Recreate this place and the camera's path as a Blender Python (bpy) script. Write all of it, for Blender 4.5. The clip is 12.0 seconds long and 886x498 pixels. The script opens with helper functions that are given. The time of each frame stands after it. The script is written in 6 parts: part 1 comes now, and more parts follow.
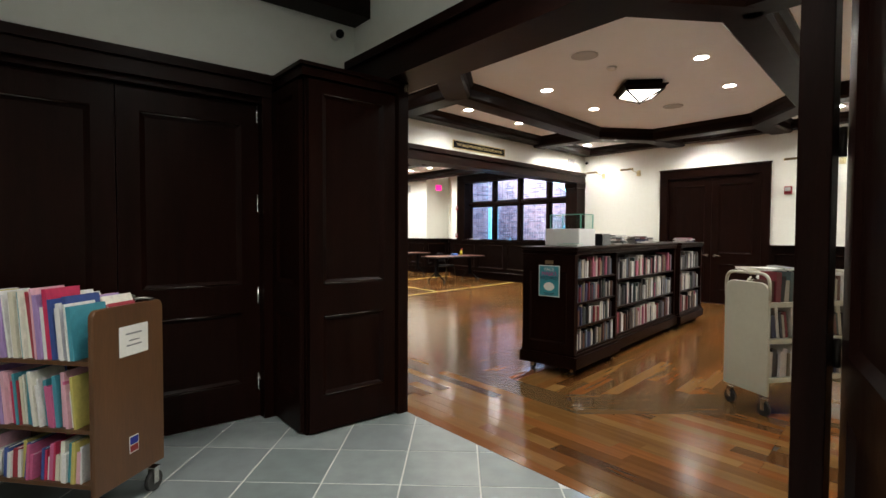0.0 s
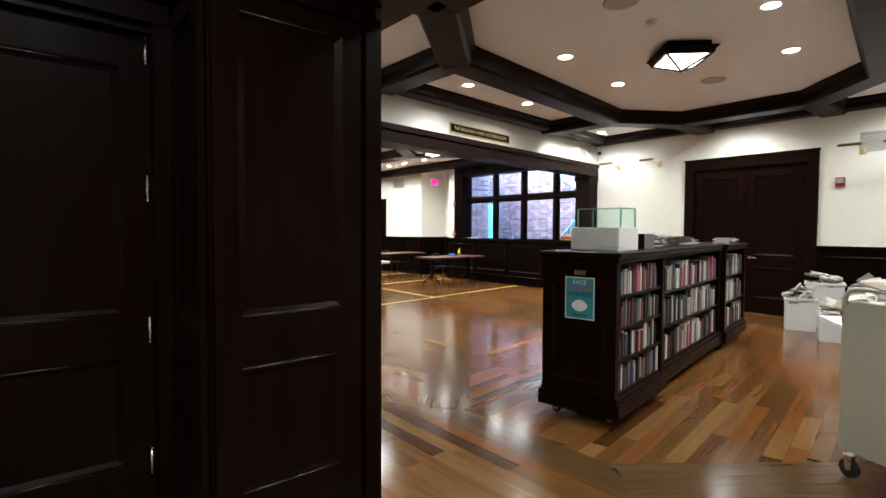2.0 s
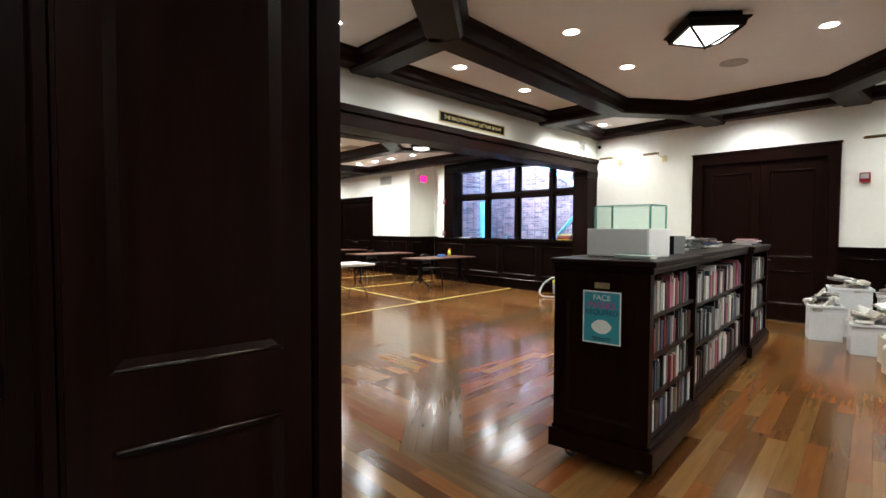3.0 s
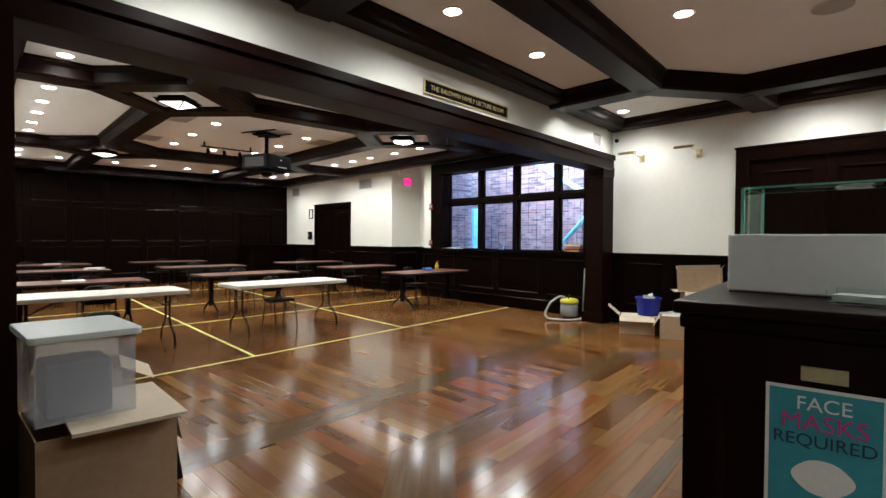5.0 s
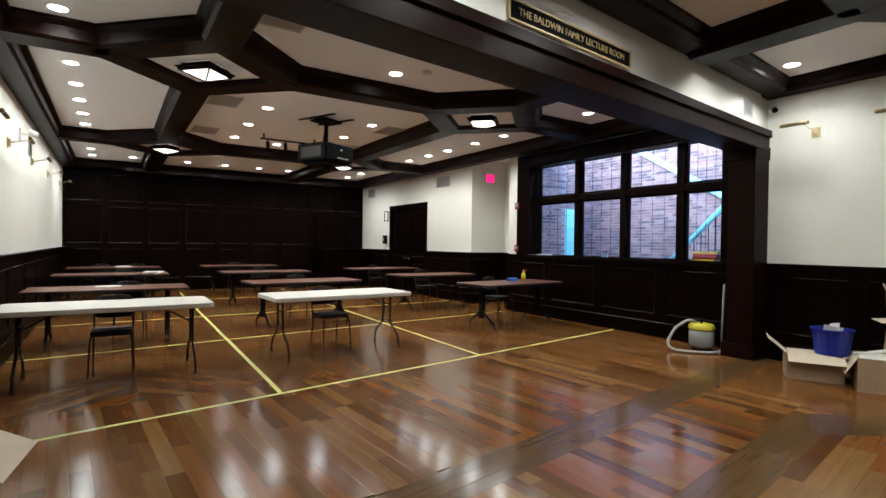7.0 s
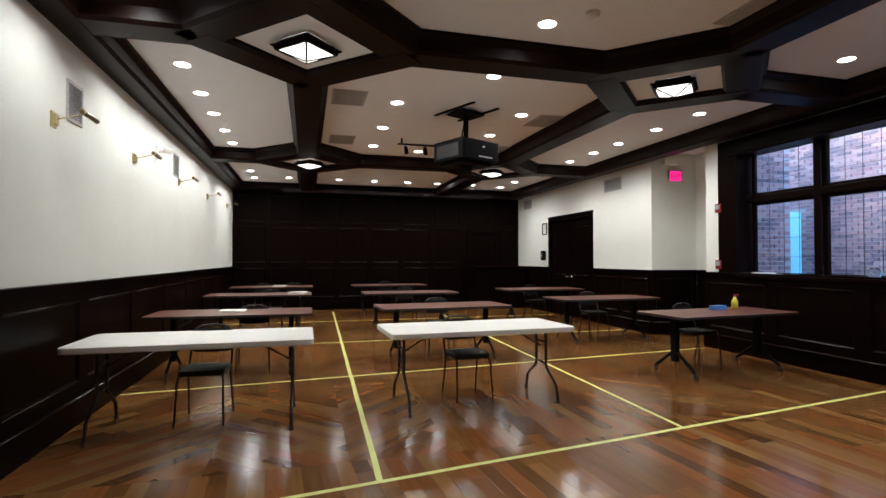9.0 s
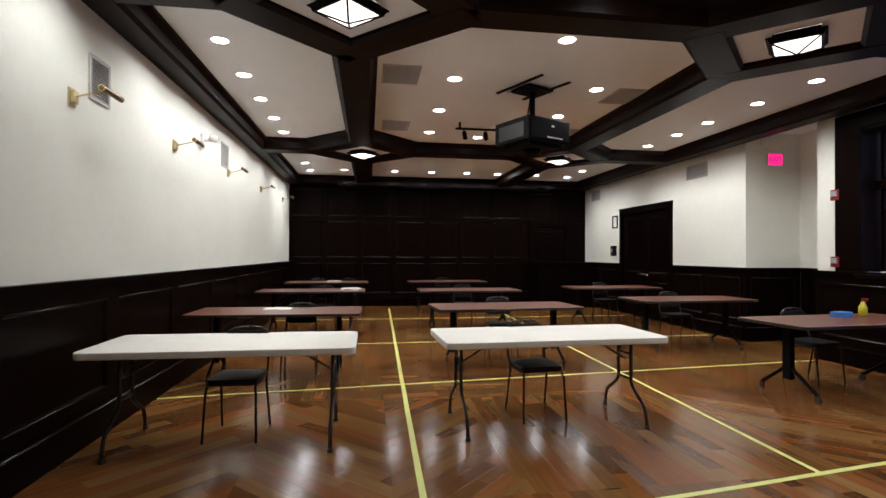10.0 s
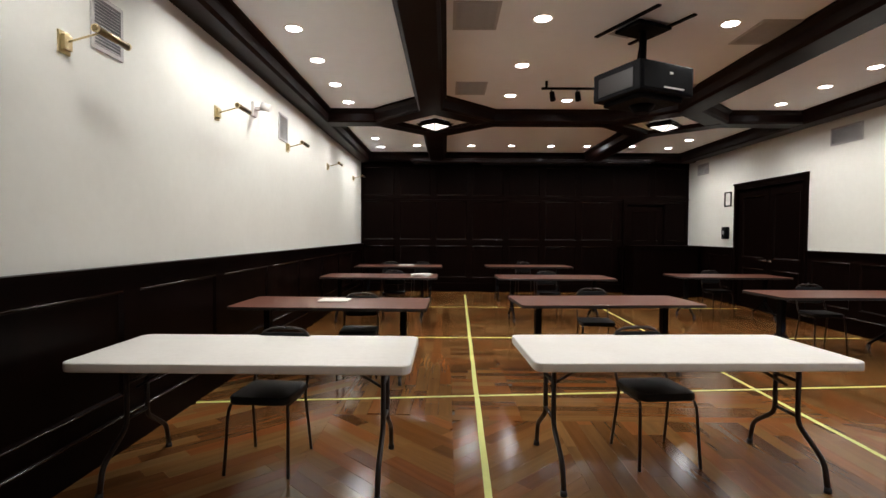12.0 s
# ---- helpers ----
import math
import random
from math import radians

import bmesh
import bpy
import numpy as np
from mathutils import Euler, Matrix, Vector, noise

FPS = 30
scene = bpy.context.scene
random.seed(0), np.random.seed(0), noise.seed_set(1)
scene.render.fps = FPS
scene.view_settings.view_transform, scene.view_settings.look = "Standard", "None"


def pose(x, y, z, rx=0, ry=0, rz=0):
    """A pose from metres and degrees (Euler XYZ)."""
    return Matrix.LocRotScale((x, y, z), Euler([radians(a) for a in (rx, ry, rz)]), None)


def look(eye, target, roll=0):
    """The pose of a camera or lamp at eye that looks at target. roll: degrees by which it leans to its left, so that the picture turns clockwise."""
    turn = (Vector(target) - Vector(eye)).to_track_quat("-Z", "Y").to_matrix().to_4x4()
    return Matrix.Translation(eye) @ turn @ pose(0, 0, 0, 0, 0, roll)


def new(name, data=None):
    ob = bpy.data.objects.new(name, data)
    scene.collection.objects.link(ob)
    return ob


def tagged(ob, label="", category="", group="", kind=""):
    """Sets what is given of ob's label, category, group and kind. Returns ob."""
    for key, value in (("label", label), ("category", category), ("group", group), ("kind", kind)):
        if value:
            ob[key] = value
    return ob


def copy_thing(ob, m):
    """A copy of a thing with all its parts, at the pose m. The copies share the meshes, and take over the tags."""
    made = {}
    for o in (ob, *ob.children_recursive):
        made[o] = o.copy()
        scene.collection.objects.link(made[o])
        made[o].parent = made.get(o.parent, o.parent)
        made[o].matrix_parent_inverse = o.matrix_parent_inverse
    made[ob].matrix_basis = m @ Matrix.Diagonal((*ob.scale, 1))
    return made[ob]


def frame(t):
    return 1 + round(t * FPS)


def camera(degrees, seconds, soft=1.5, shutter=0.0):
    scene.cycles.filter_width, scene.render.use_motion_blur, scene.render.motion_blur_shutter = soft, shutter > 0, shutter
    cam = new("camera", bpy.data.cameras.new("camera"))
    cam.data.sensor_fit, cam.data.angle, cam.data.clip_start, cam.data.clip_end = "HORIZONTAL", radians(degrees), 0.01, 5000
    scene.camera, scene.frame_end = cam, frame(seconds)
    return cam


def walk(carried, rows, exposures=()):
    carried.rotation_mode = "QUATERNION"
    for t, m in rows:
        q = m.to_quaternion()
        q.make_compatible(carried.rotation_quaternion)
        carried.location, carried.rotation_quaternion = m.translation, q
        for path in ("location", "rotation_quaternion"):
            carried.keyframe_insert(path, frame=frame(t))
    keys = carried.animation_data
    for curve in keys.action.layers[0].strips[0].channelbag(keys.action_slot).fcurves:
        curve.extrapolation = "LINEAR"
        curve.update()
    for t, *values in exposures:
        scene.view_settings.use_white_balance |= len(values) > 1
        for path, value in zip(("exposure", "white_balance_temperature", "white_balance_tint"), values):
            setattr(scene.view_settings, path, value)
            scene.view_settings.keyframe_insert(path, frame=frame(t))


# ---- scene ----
cam = camera(82.0, 12.0)
ROWS = [  # seconds, x, y, z, yaw, pitch, roll
    (0.0, -0.657, -1.162, 1.407, -39.64, -1.85, -0.24),
    (0.5, -0.439, -0.936, 1.411, -39.50, -1.41, -0.20),
    (1.0, -0.227, -0.680, 1.410, -39.48, -1.39, -0.30),
    (1.5, -0.039, -0.489, 1.431, -40.77, -1.02, 0.27),
    (2.0, 0.219, -0.154, 1.426, -39.95, -2.13, -0.24),
    (2.5, 0.480, 0.136, 1.434, -41.06, -2.89, 0.13),
    (3.0, 0.729, 0.433, 1.449, -41.10, -2.31, -0.22),
    (3.5, 1.013, 0.733, 1.450, -41.81, -1.30, -0.34),
    (5.5, 2.256, 2.127, 1.414, -42.60, -1.23, -0.27),
    (6.0, 2.576, 2.436, 1.385, -39.88, -0.94, -0.15),
    (6.5, 2.825, 2.785, 1.386, -36.14, -0.60, -0.56),
    (8.5, 3.826, 4.186, 1.407, -20.89, 0.25, 0.01),
    (9.0, 3.947, 4.614, 1.395, -14.93, 1.16, -0.07),
    (9.5, 4.044, 4.965, 1.394, -11.77, 0.97, -0.21),
    (10.0, 4.088, 5.317, 1.395, -8.34, 0.59, -0.28),
    (10.5, 4.108, 5.645, 1.399, -5.23, 0.31, -0.31),
    (11.0, 4.129, 5.899, 1.400, -4.40, 0.25, -0.44),
    (11.5, 4.178, 6.117, 1.400, -1.36, -0.27, -0.33),
    (12.0, 4.189, 6.333, 1.416, 0.45, -1.57, -0.39),
]
walk(cam, [(t, pose(x, y, z, 90 + pitch, roll, yaw)) for t, x, y, z, yaw, pitch, roll in ROWS],
     [(0.0, 5.15, 6550, 10), (3.0, 5.15, 6150, 8), (5.5, 4.45, 6200, 9), (6.5, 4.3, 6200, 8), (8.5, 4.2, 6050, 10), (12.0, 4.1, 6300, 14)])
# ---- light ----
world = bpy.data.worlds.new("sky")
scene.world = world
world.use_nodes = True
wn = world.node_tree.nodes
sky = wn.new("ShaderNodeTexSky")
sky.sky_type = "NISHITA"
sky.sun_disc = False
sky.sun_elevation = radians(28)
sky.ozone_density = 4.0
sky.sun_rotation = radians(250)
wn["Background"].inputs["Strength"].default_value = 0.11
world.node_tree.links.new(sky.outputs["Color"], wn["Background"].inputs["Color"])
sun = new("sun", bpy.data.lights.new("sun", "SUN"))    # a hazy sun high over the roof, behind the building
sun.data.energy, sun.data.angle, sun.data.color = 0.26, radians(25), (0.60, 0.88, 1.0)
sun.matrix_basis = look((-30, 2, 40), (14, 9, 0))
LAMP = 2.2      # radiance of a recessed light's lens
BEAM = 3.05      # power of the beam under a recessed light
LANTERN = 0.16    # radiance of a lantern's glass

# ---- plan ----
WX, EX, RX = 2.03, 10.08, 10.2       # west wall, east wall of the anteroom, east wall of the hall
YB, YN, YS = 6.34, 19.14, -2.8       # header between the rooms, far wall, south wall
CZ, BZ, WZ = 3.42, 3.21, 1.2         # ceiling, underside of beams, top of the wainscot
TX = 1.66                            # edge of the tiles
SKEW = 0.11                          # the wide opening runs slightly askew to the hall's axes


def opening_y(x):
    return YB - SKEW * (EX - x)


def skewed(bm):
    """Turns what was built along y = YB so that it follows the askew opening."""
    for v in bm.verts:
        v.co.y -= SKEW * (EX - v.co.x)
    return bm




# ---- materials ----
def nodes_of(m):
    m.use_nodes = True
    t = m.node_tree
    return t, t.nodes, t.nodes["Principled BSDF"]


def mat(name, dark, light, rough=0.5, metal=0.0, scale=6.0, stretch=(1, 1, 1), bump=0.0, bscale=60.0, coat=0.0, rvar=0.08, alpha=1.0, spec=0.5):
    """A paint, wood or metal: two colours mixed by noise at two scales, with fine relief."""
    m = bpy.data.materials.new(name)
    t, n, b = nodes_of(m)
    co = n.new("ShaderNodeTexCoord")
    mp = n.new("ShaderNodeMapping")
    mp.inputs["Scale"].default_value = stretch
    t.links.new(co.outputs["Object"], mp.inputs["Vector"])
    big, small = n.new("ShaderNodeTexNoise"), n.new("ShaderNodeTexNoise")
    big.inputs["Scale"].default_value, small.inputs["Scale"].default_value = scale, scale * 9
    big.inputs["Detail"].default_value, small.inputs["Detail"].default_value = 4, 3
    mx = n.new("ShaderNodeMath")
    mx.operation = "MULTIPLY_ADD"
    mx.inputs[1].default_value = 0.6
    sm = n.new("ShaderNodeMath")
    sm.operation = "MULTIPLY"
    sm.inputs[1].default_value = 0.4
    rp = n.new("ShaderNodeValToRGB")
    rp.color_ramp.elements[0].position, rp.color_ramp.elements[1].position = 0.3, 0.7
    rp.color_ramp.elements[0].color, rp.color_ramp.elements[1].color = (*dark, 1), (*light, 1)
    for q in (big, small):
        t.links.new(mp.outputs[0], q.inputs["Vector"])
    t.links.new(small.outputs["Fac"], sm.inputs[0])
    t.links.new(big.outputs["Fac"], mx.inputs[0])
    t.links.new(sm.outputs[0], mx.inputs[2])
    t.links.new(mx.outputs[0], rp.inputs["Fac"])
    t.links.new(rp.outputs["Color"], b.inputs["Base Color"])
    mr = n.new("ShaderNodeMapRange")
    mr.inputs["To Min"].default_value, mr.inputs["To Max"].default_value = max(rough - rvar, 0.02), min(rough + rvar, 1)
    t.links.new(big.outputs["Fac"], mr.inputs["Value"])
    t.links.new(mr.outputs["Result"], b.inputs["Roughness"])
    b.inputs["Metallic"].default_value = metal
    b.inputs["Specular IOR Level"].default_value = spec
    b.inputs["Coat Weight"].default_value = coat
    b.inputs["Coat Roughness"].default_value = 0.15
    if bump:
        bt, bp = n.new("ShaderNodeTexNoise"), n.new("ShaderNodeBump")
        bt.inputs["Scale"].default_value = bscale
        bp.inputs["Strength"].default_value, bp.inputs["Distance"].default_value = bump, 0.01
        t.links.new(mp.outputs[0], bt.inputs["Vector"])
        t.links.new(bt.outputs["Fac"], bp.inputs["Height"])
        t.links.new(bp.outputs["Normal"], b.inputs["Normal"])
    if alpha < 1:
        b.inputs["Transmission Weight"].default_value = 1 - alpha
    return m


def varied(name, colours, rough=0.4, island=False, grain=0.0, coat=0.0, vary=1.0):
    """Pieces that each take a colour of their own from a ramp, by object or by island."""
    m = bpy.data.materials.new(name)
    t, n, b = nodes_of(m)
    src = n.new("ShaderNodeNewGeometry").outputs["Random Per Island"] if island else n.new("ShaderNodeObjectInfo").outputs["Random"]
    rp = n.new("ShaderNodeValToRGB")
    rp.color_ramp.interpolation = "CONSTANT" if not grain else "LINEAR"
    el = rp.color_ramp.elements
    while len(el) < len(colours):
        el.new(0.5)
    for i, c in enumerate(colours):
        el[i].position, el[i].color = i / len(colours), (*c, 1)
    t.links.new(src, rp.inputs["Fac"])
    last = rp.outputs["Color"]
    co = n.new("ShaderNodeTexCoord")
    mp = n.new("ShaderNodeMapping")
    mp.inputs["Scale"].default_value = (0.9, 13, 13) if grain else (4, 4, 4)
    off = n.new("ShaderNodeVectorMath")
    off.operation = "ADD"
    cmb = n.new("ShaderNodeCombineXYZ")
    k = n.new("ShaderNodeMath")
    k.operation = "MULTIPLY"
    k.inputs[1].default_value = 97.0
    t.links.new(src, k.inputs[0])
    t.links.new(k.outputs[0], cmb.inputs["X"])
    t.links.new(co.outputs["Object"], off.inputs[0])
    t.links.new(cmb.outputs[0], off.inputs[1])
    t.links.new(off.outputs[0], mp.inputs["Vector"])
    nz = n.new("ShaderNodeTexNoise")
    nz.inputs["Scale"].default_value, nz.inputs["Detail"].default_value = 2.0, 5
    t.links.new(mp.outputs[0], nz.inputs["Vector"])
    mr = n.new("ShaderNodeMapRange")
    mr.inputs["From Min"].default_value, mr.inputs["From Max"].default_value = 0.3, 0.7
    a = max(grain, 0.12)
    mr.inputs["To Min"].default_value, mr.inputs["To Max"].default_value = 1 - a, 1 + a
    t.links.new(nz.outputs["Fac"], mr.inputs["Value"])
    ml = n.new("ShaderNodeVectorMath")
    ml.operation = "SCALE"
    t.links.new(last, ml.inputs[0])
    t.links.new(mr.outputs["Result"], ml.inputs["Scale"])
    t.links.new(ml.outputs["Vector"], b.inputs["Base Color"])
    r2 = n.new("ShaderNodeMapRange")
    r2.inputs["To Min"].default_value, r2.inputs["To Max"].default_value = rough - 0.05, rough + 0.05
    t.links.new(nz.outputs["Fac"], r2.inputs["Value"])
    t.links.new(r2.outputs["Result"], b.inputs["Roughness"])
    b.inputs["Coat Weight"].default_value = coat
    b.inputs["Coat Roughness"].default_value = 0.12
    b.inputs["Specular IOR Level"].default_value = 0.27 if grain else 0.5
    return m


def glow(name, colour, strength):
    m = bpy.data.materials.new(name)
    t, n, b = nodes_of(m)
    b.inputs["Base Color"].default_value = (*colour, 1)
    b.inputs["Emission Color"].default_value = (*colour, 1)
    b.inputs["Emission Strength"].default_value = strength
    return m


def glass(name, colour=(1, 1, 1), rough=0.0):
    m = bpy.data.materials.new(name)
    t, n, b = nodes_of(m)
    b.inputs["Base Color"].default_value = (*colour, 1)
    b.inputs["Transmission Weight"].default_value = 1
    b.inputs["Roughness"].default_value = rough
    b.inputs["IOR"].default_value = 1.1
    return m


DARK = mat("dark_stained_wood", (0.0042, 0.0015, 0.0010), (0.0120, 0.0037, 0.0025), 0.32, spec=0.07, scale=2.2, stretch=(6, 6, 0.7), bump=0.06, bscale=25)
DARKX = mat("dark_stained_wood_along", (0.0045, 0.0017, 0.0012), (0.0125, 0.0040, 0.0028), 0.40, spec=0.09, scale=2.2, stretch=(0.7, 0.7, 6), bump=0.06, bscale=25)
BLACKWOOD = mat("black_stained_wood", (0.0022, 0.0010, 0.0007), (0.0052, 0.0019, 0.0014), 0.36, spec=0.04, scale=2.0, stretch=(5, 5, 0.7), bump=0.02, bscale=25)
# much glossier than the wood, for the added beads that give highlight lines
POLISH = mat("polished_dark_moulding", (0.008, 0.0035, 0.0025), (0.018, 0.007, 0.005), 0.16, scale=3, spec=0.9, rvar=0.04)
PLASTER = mat("cream_wall_paint", (0.76, 0.765, 0.71), (0.81, 0.815, 0.76), 0.75, scale=1.5, bump=0.05, bscale=180)
CEIL = mat("white_ceiling_paint", (0.865, 0.885, 0.90), (0.905, 0.925, 0.94), 0.85, scale=0.8, bump=0.04, bscale=150)
BRASS = mat("aged_brass", (0.56, 0.46, 0.25), (0.74, 0.63, 0.38), 0.36, metal=1.0, scale=9)
BRONZE = mat("dark_bronze", (0.16, 0.12, 0.06), (0.26, 0.20, 0.11), 0.35, metal=1.0, scale=9)
NICKEL = mat("satin_nickel", (0.55, 0.52, 0.48), (0.72, 0.7, 0.66), 0.25, metal=1.0, scale=9)
STEEL = mat("brown_painted_steel", (0.014, 0.009, 0.007), (0.028, 0.019, 0.015), 0.38, metal=0.3, scale=8)
BLACK = mat("black_plastic", (0.003, 0.003, 0.0035), (0.007, 0.007, 0.008), 0.55, spec=0.05, scale=12, bump=0.04)
VINYL = mat("black_vinyl", (0.005, 0.005, 0.006), (0.012, 0.012, 0.013), 0.45, spec=0.15, scale=12, bump=0.15, bscale=90)
RUBBER = mat("black_rubber", (0.012, 0.012, 0.012), (0.03, 0.03, 0.03), 0.7, scale=20)
WHITEPL = mat("white_moulded_plastic", (0.72, 0.70, 0.66), (0.82, 0.80, 0.76), 0.42, scale=3, bump=0.12, bscale=220)
LAMINATE = mat("brown_wood_laminate", (0.10, 0.036, 0.024), (0.16, 0.062, 0.040), 0.32, scale=2.5, stretch=(0.6, 7, 7))
EDGE = mat("dark_edge_band", (0.008, 0.006, 0.005), (0.014, 0.011, 0.010), 0.45, scale=8)
CREAM = mat("cream_enamelled_steel", (0.48, 0.47, 0.38), (0.55, 0.54, 0.44), 0.38, scale=2.5, bump=0.02)
CARTWOOD = mat("brown_veneer", (0.070, 0.030, 0.011), (0.118, 0.052, 0.020), 0.42, scale=2.0, stretch=(5, 5, 0.6))
CARD = mat("brown_cardboard", (0.30, 0.20, 0.12), (0.40, 0.28, 0.175), 0.85, scale=3, bump=0.08, bscale=80)
CARDIN = mat("pale_cardboard", (0.50, 0.42, 0.32), (0.60, 0.51, 0.40), 0.85, scale=3, bump=0.05)
PAPER = mat("white_paper", (0.68, 0.67, 0.64), (0.80, 0.79, 0.76), 0.8, scale=6)
WHITEBOX = mat("white_card", (0.78, 0.79, 0.79), (0.86, 0.87, 0.87), 0.6, scale=3, bump=0.03)
VENTM = mat("grey_vent_paint", (0.42, 0.41, 0.40), (0.50, 0.49, 0.48), 0.5, scale=5)
TEAL = mat("teal_print", (0.03, 0.24, 0.30), (0.05, 0.30, 0.36), 0.45, scale=4)
MAGENTA = glow("magenta_exit_glow", (1.0, 0.02, 0.25), 0.06)
LENS = glow("recessed_light_lens", (1.0, 0.975, 0.925), LAMP)
LANT = glow("lantern_glass", (1.0, 0.92, 0.77), LANTERN)
GLASS = glass("window_glass", (0.80, 0.92, 1.0))
CASEGLASS = glass("case_glass", (0.86, 0.96, 0.93))
TAPE = mat("yellow_floor_tape", (0.52, 0.54, 0.13), (0.64, 0.66, 0.21), 0.5, scale=8)
TILE = mat("blue_grey_tile", (0.20, 0.23, 0.235), (0.28, 0.31, 0.315), 0.38, scale=2.5, bump=0.03)
GROUT = mat("pale_grout", (0.62, 0.62, 0.60), (0.72, 0.72, 0.70), 0.85, scale=10)
BLUE = mat("blue_plastic", (0.006, 0.016, 0.22), (0.012, 0.03, 0.32), 0.35, scale=4)
YELLOW = mat("yellow_plastic", (0.55, 0.50, 0.03), (0.66, 0.60, 0.06), 0.4, scale=4)
GREYPL = mat("grey_plastic", (0.25, 0.26, 0.26), (0.34, 0.35, 0.35), 0.4, scale=4)
RED = mat("red_enamel", (0.20, 0.010, 0.014), (0.27, 0.014, 0.02), 0.35, scale=4)
SUBFLOOR = mat("floor_joint", (0.02, 0.010, 0.006), (0.03, 0.015, 0.009), 0.6, scale=8)


# ---- mesh helpers ----
def apart(name, bm, material, parent, label=""):
    """Links every loose piece of a bmesh as a part of its own."""
    bm.verts.ensure_lookup_table()
    left = set(bm.verts)
    while left:
        seed = next(v for v in bm.verts if v in left)
        group, todo = {seed}, [seed]
        while todo:
            for e in todo.pop().link_edges:
                for v in e.verts:
                    if v not in group:
                        group.add(v)
                        todo.append(v)
        left -= group
        b2, twin = bmesh.new(), {}
        for v in bm.verts:
            if v in group:
                twin[v] = b2.verts.new(v.co)
        for f in bm.faces:
            if f.verts[0] in group:
                b2.faces.new([twin[v] for v in f.verts]).smooth = f.smooth
        part(name, b2, material, parent, label)
    bm.free()


def quad(bm, *pts):
    return bm.faces.new([bm.verts.new(p) for p in pts])


def bx(bm, x0, x1, y0, y1, z0, z1, m=None):
    """A box between two corners, turned by m."""
    c = [Vector((x, y, z)) for z in (z0, z1) for x, y in ((x0, y0), (x1, y0), (x1, y1), (x0, y1))]
    v = [bm.verts.new(m @ p if m else p) for p in c]
    for f in ((3, 2, 1, 0), (4, 5, 6, 7), (0, 1, 5, 4), (1, 2, 6, 5), (2, 3, 7, 6), (3, 0, 4, 7)):
        bm.faces.new([v[i] for i in f])


def tube(bm, pts, r, seg=10, cap=True):
    """A round tube along a line of points."""
    pts = [Vector(p) for p in pts]
    rings = []
    for i, p in enumerate(pts):
        d = (pts[min(i + 1, len(pts) - 1)] - pts[max(i - 1, 0)]).normalized()
        a = d.orthogonal().normalized() if not rings else (rings[-1][1] - rings[-1][1].dot(d) * d).normalized()
        b = d.cross(a)
        rr = r[i] if isinstance(r, (list, tuple)) else r
        rings.append(([bm.verts.new(p + rr * (math.cos(2 * math.pi * k / seg) * a + math.sin(2 * math.pi * k / seg) * b)) for k in range(seg)], a))
    for (u, _), (w, _) in zip(rings, rings[1:]):
        for k in range(seg):
            bm.faces.new((u[k], u[(k + 1) % seg], w[(k + 1) % seg], w[k])).smooth = True
    if cap:
        bm.faces.new(rings[0][0][::-1])
        bm.faces.new(rings[-1][0])


def bend(pts, n=5, r=0.05):
    """Rounds the corners of a line of points."""
    pts = [Vector(p) for p in pts]
    out = [pts[0]]
    for a, b, c in zip(pts, pts[1:], pts[2:]):
        p, q = b + (a - b).normalized() * r, b + (c - b).normalized() * r
        for k in range(n + 1):
            s = k / n
            out.append((1 - s) ** 2 * p + 2 * s * (1 - s) * b + s * s * q)
    return out + [pts[-1]]


def plate(bm, outline, z0, z1, m=None):
    """A flat plate with the given outline (x, y), from z0 to z1."""
    lo = [bm.verts.new(m @ Vector((x, y, z0)) if m else (x, y, z0)) for x, y in outline]
    hi = [bm.verts.new(m @ Vector((x, y, z1)) if m else (x, y, z1)) for x, y in outline]
    bm.faces.new(lo[::-1])
    bm.faces.new(hi)
    for i in range(len(lo)):
        j = (i + 1) % len(lo)
        bm.faces.new((lo[i], lo[j], hi[j], hi[i]))


def rounded(x0, x1, y0, y1, r, n=5):
    out = []
    for cx, cy, a in ((x1 - r, y0 + r, -90), (x1 - r, y1 - r, 0), (x0 + r, y1 - r, 90), (x0 + r, y0 + r, 180)):
        for k in range(n + 1):
            t = radians(a + 90 * k / n)
            out.append((cx + r * math.cos(t), cy + r * math.sin(t)))
    return out


def bevel(bm, w, seg=2, angle=30):
    bmesh.ops.recalc_face_normals(bm, faces=bm.faces)
    ed = [e for e in bm.edges if len(e.link_faces) == 2 and e.calc_face_angle(0) > radians(angle)]
    bmesh.ops.bevel(bm, geom=ed, offset=w, segments=seg, affect="EDGES", profile=0.6, clamp_overlap=True)
    return bm


def part(name, bm, material, parent=None, label="", m=None):
    """Links a bmesh as one mesh object under a thing or a part."""
    bmesh.ops.recalc_face_normals(bm, faces=bm.faces)
    me = bpy.data.meshes.new(name)
    bm.to_mesh(me)
    bm.free()
    me.materials.append(material)
    ob = new(name, me)
    if parent:
        ob.parent = parent
    if m:
        ob.matrix_basis = m
    return tagged(ob, label)


def boxes(*bs):
    bm = bmesh.new()
    for b in bs:
        bx(bm, *b)
    return bm


def structure(name, bm, material, label, category):
    return tagged(part(name, bm, material), label, category, kind="structure")


def thing(name, label, category, m=None, group=""):
    ob = new(name)
    ob.empty_display_size = 0.1
    if m:
        ob.matrix_basis = m
    return tagged(ob, label, category, group)


def share(name, ob, parent, m, label=""):
    """One more part on the same mesh."""
    o = new(name, ob.data)
    o.parent = parent
    o.matrix_basis = m
    return tagged(o, label)


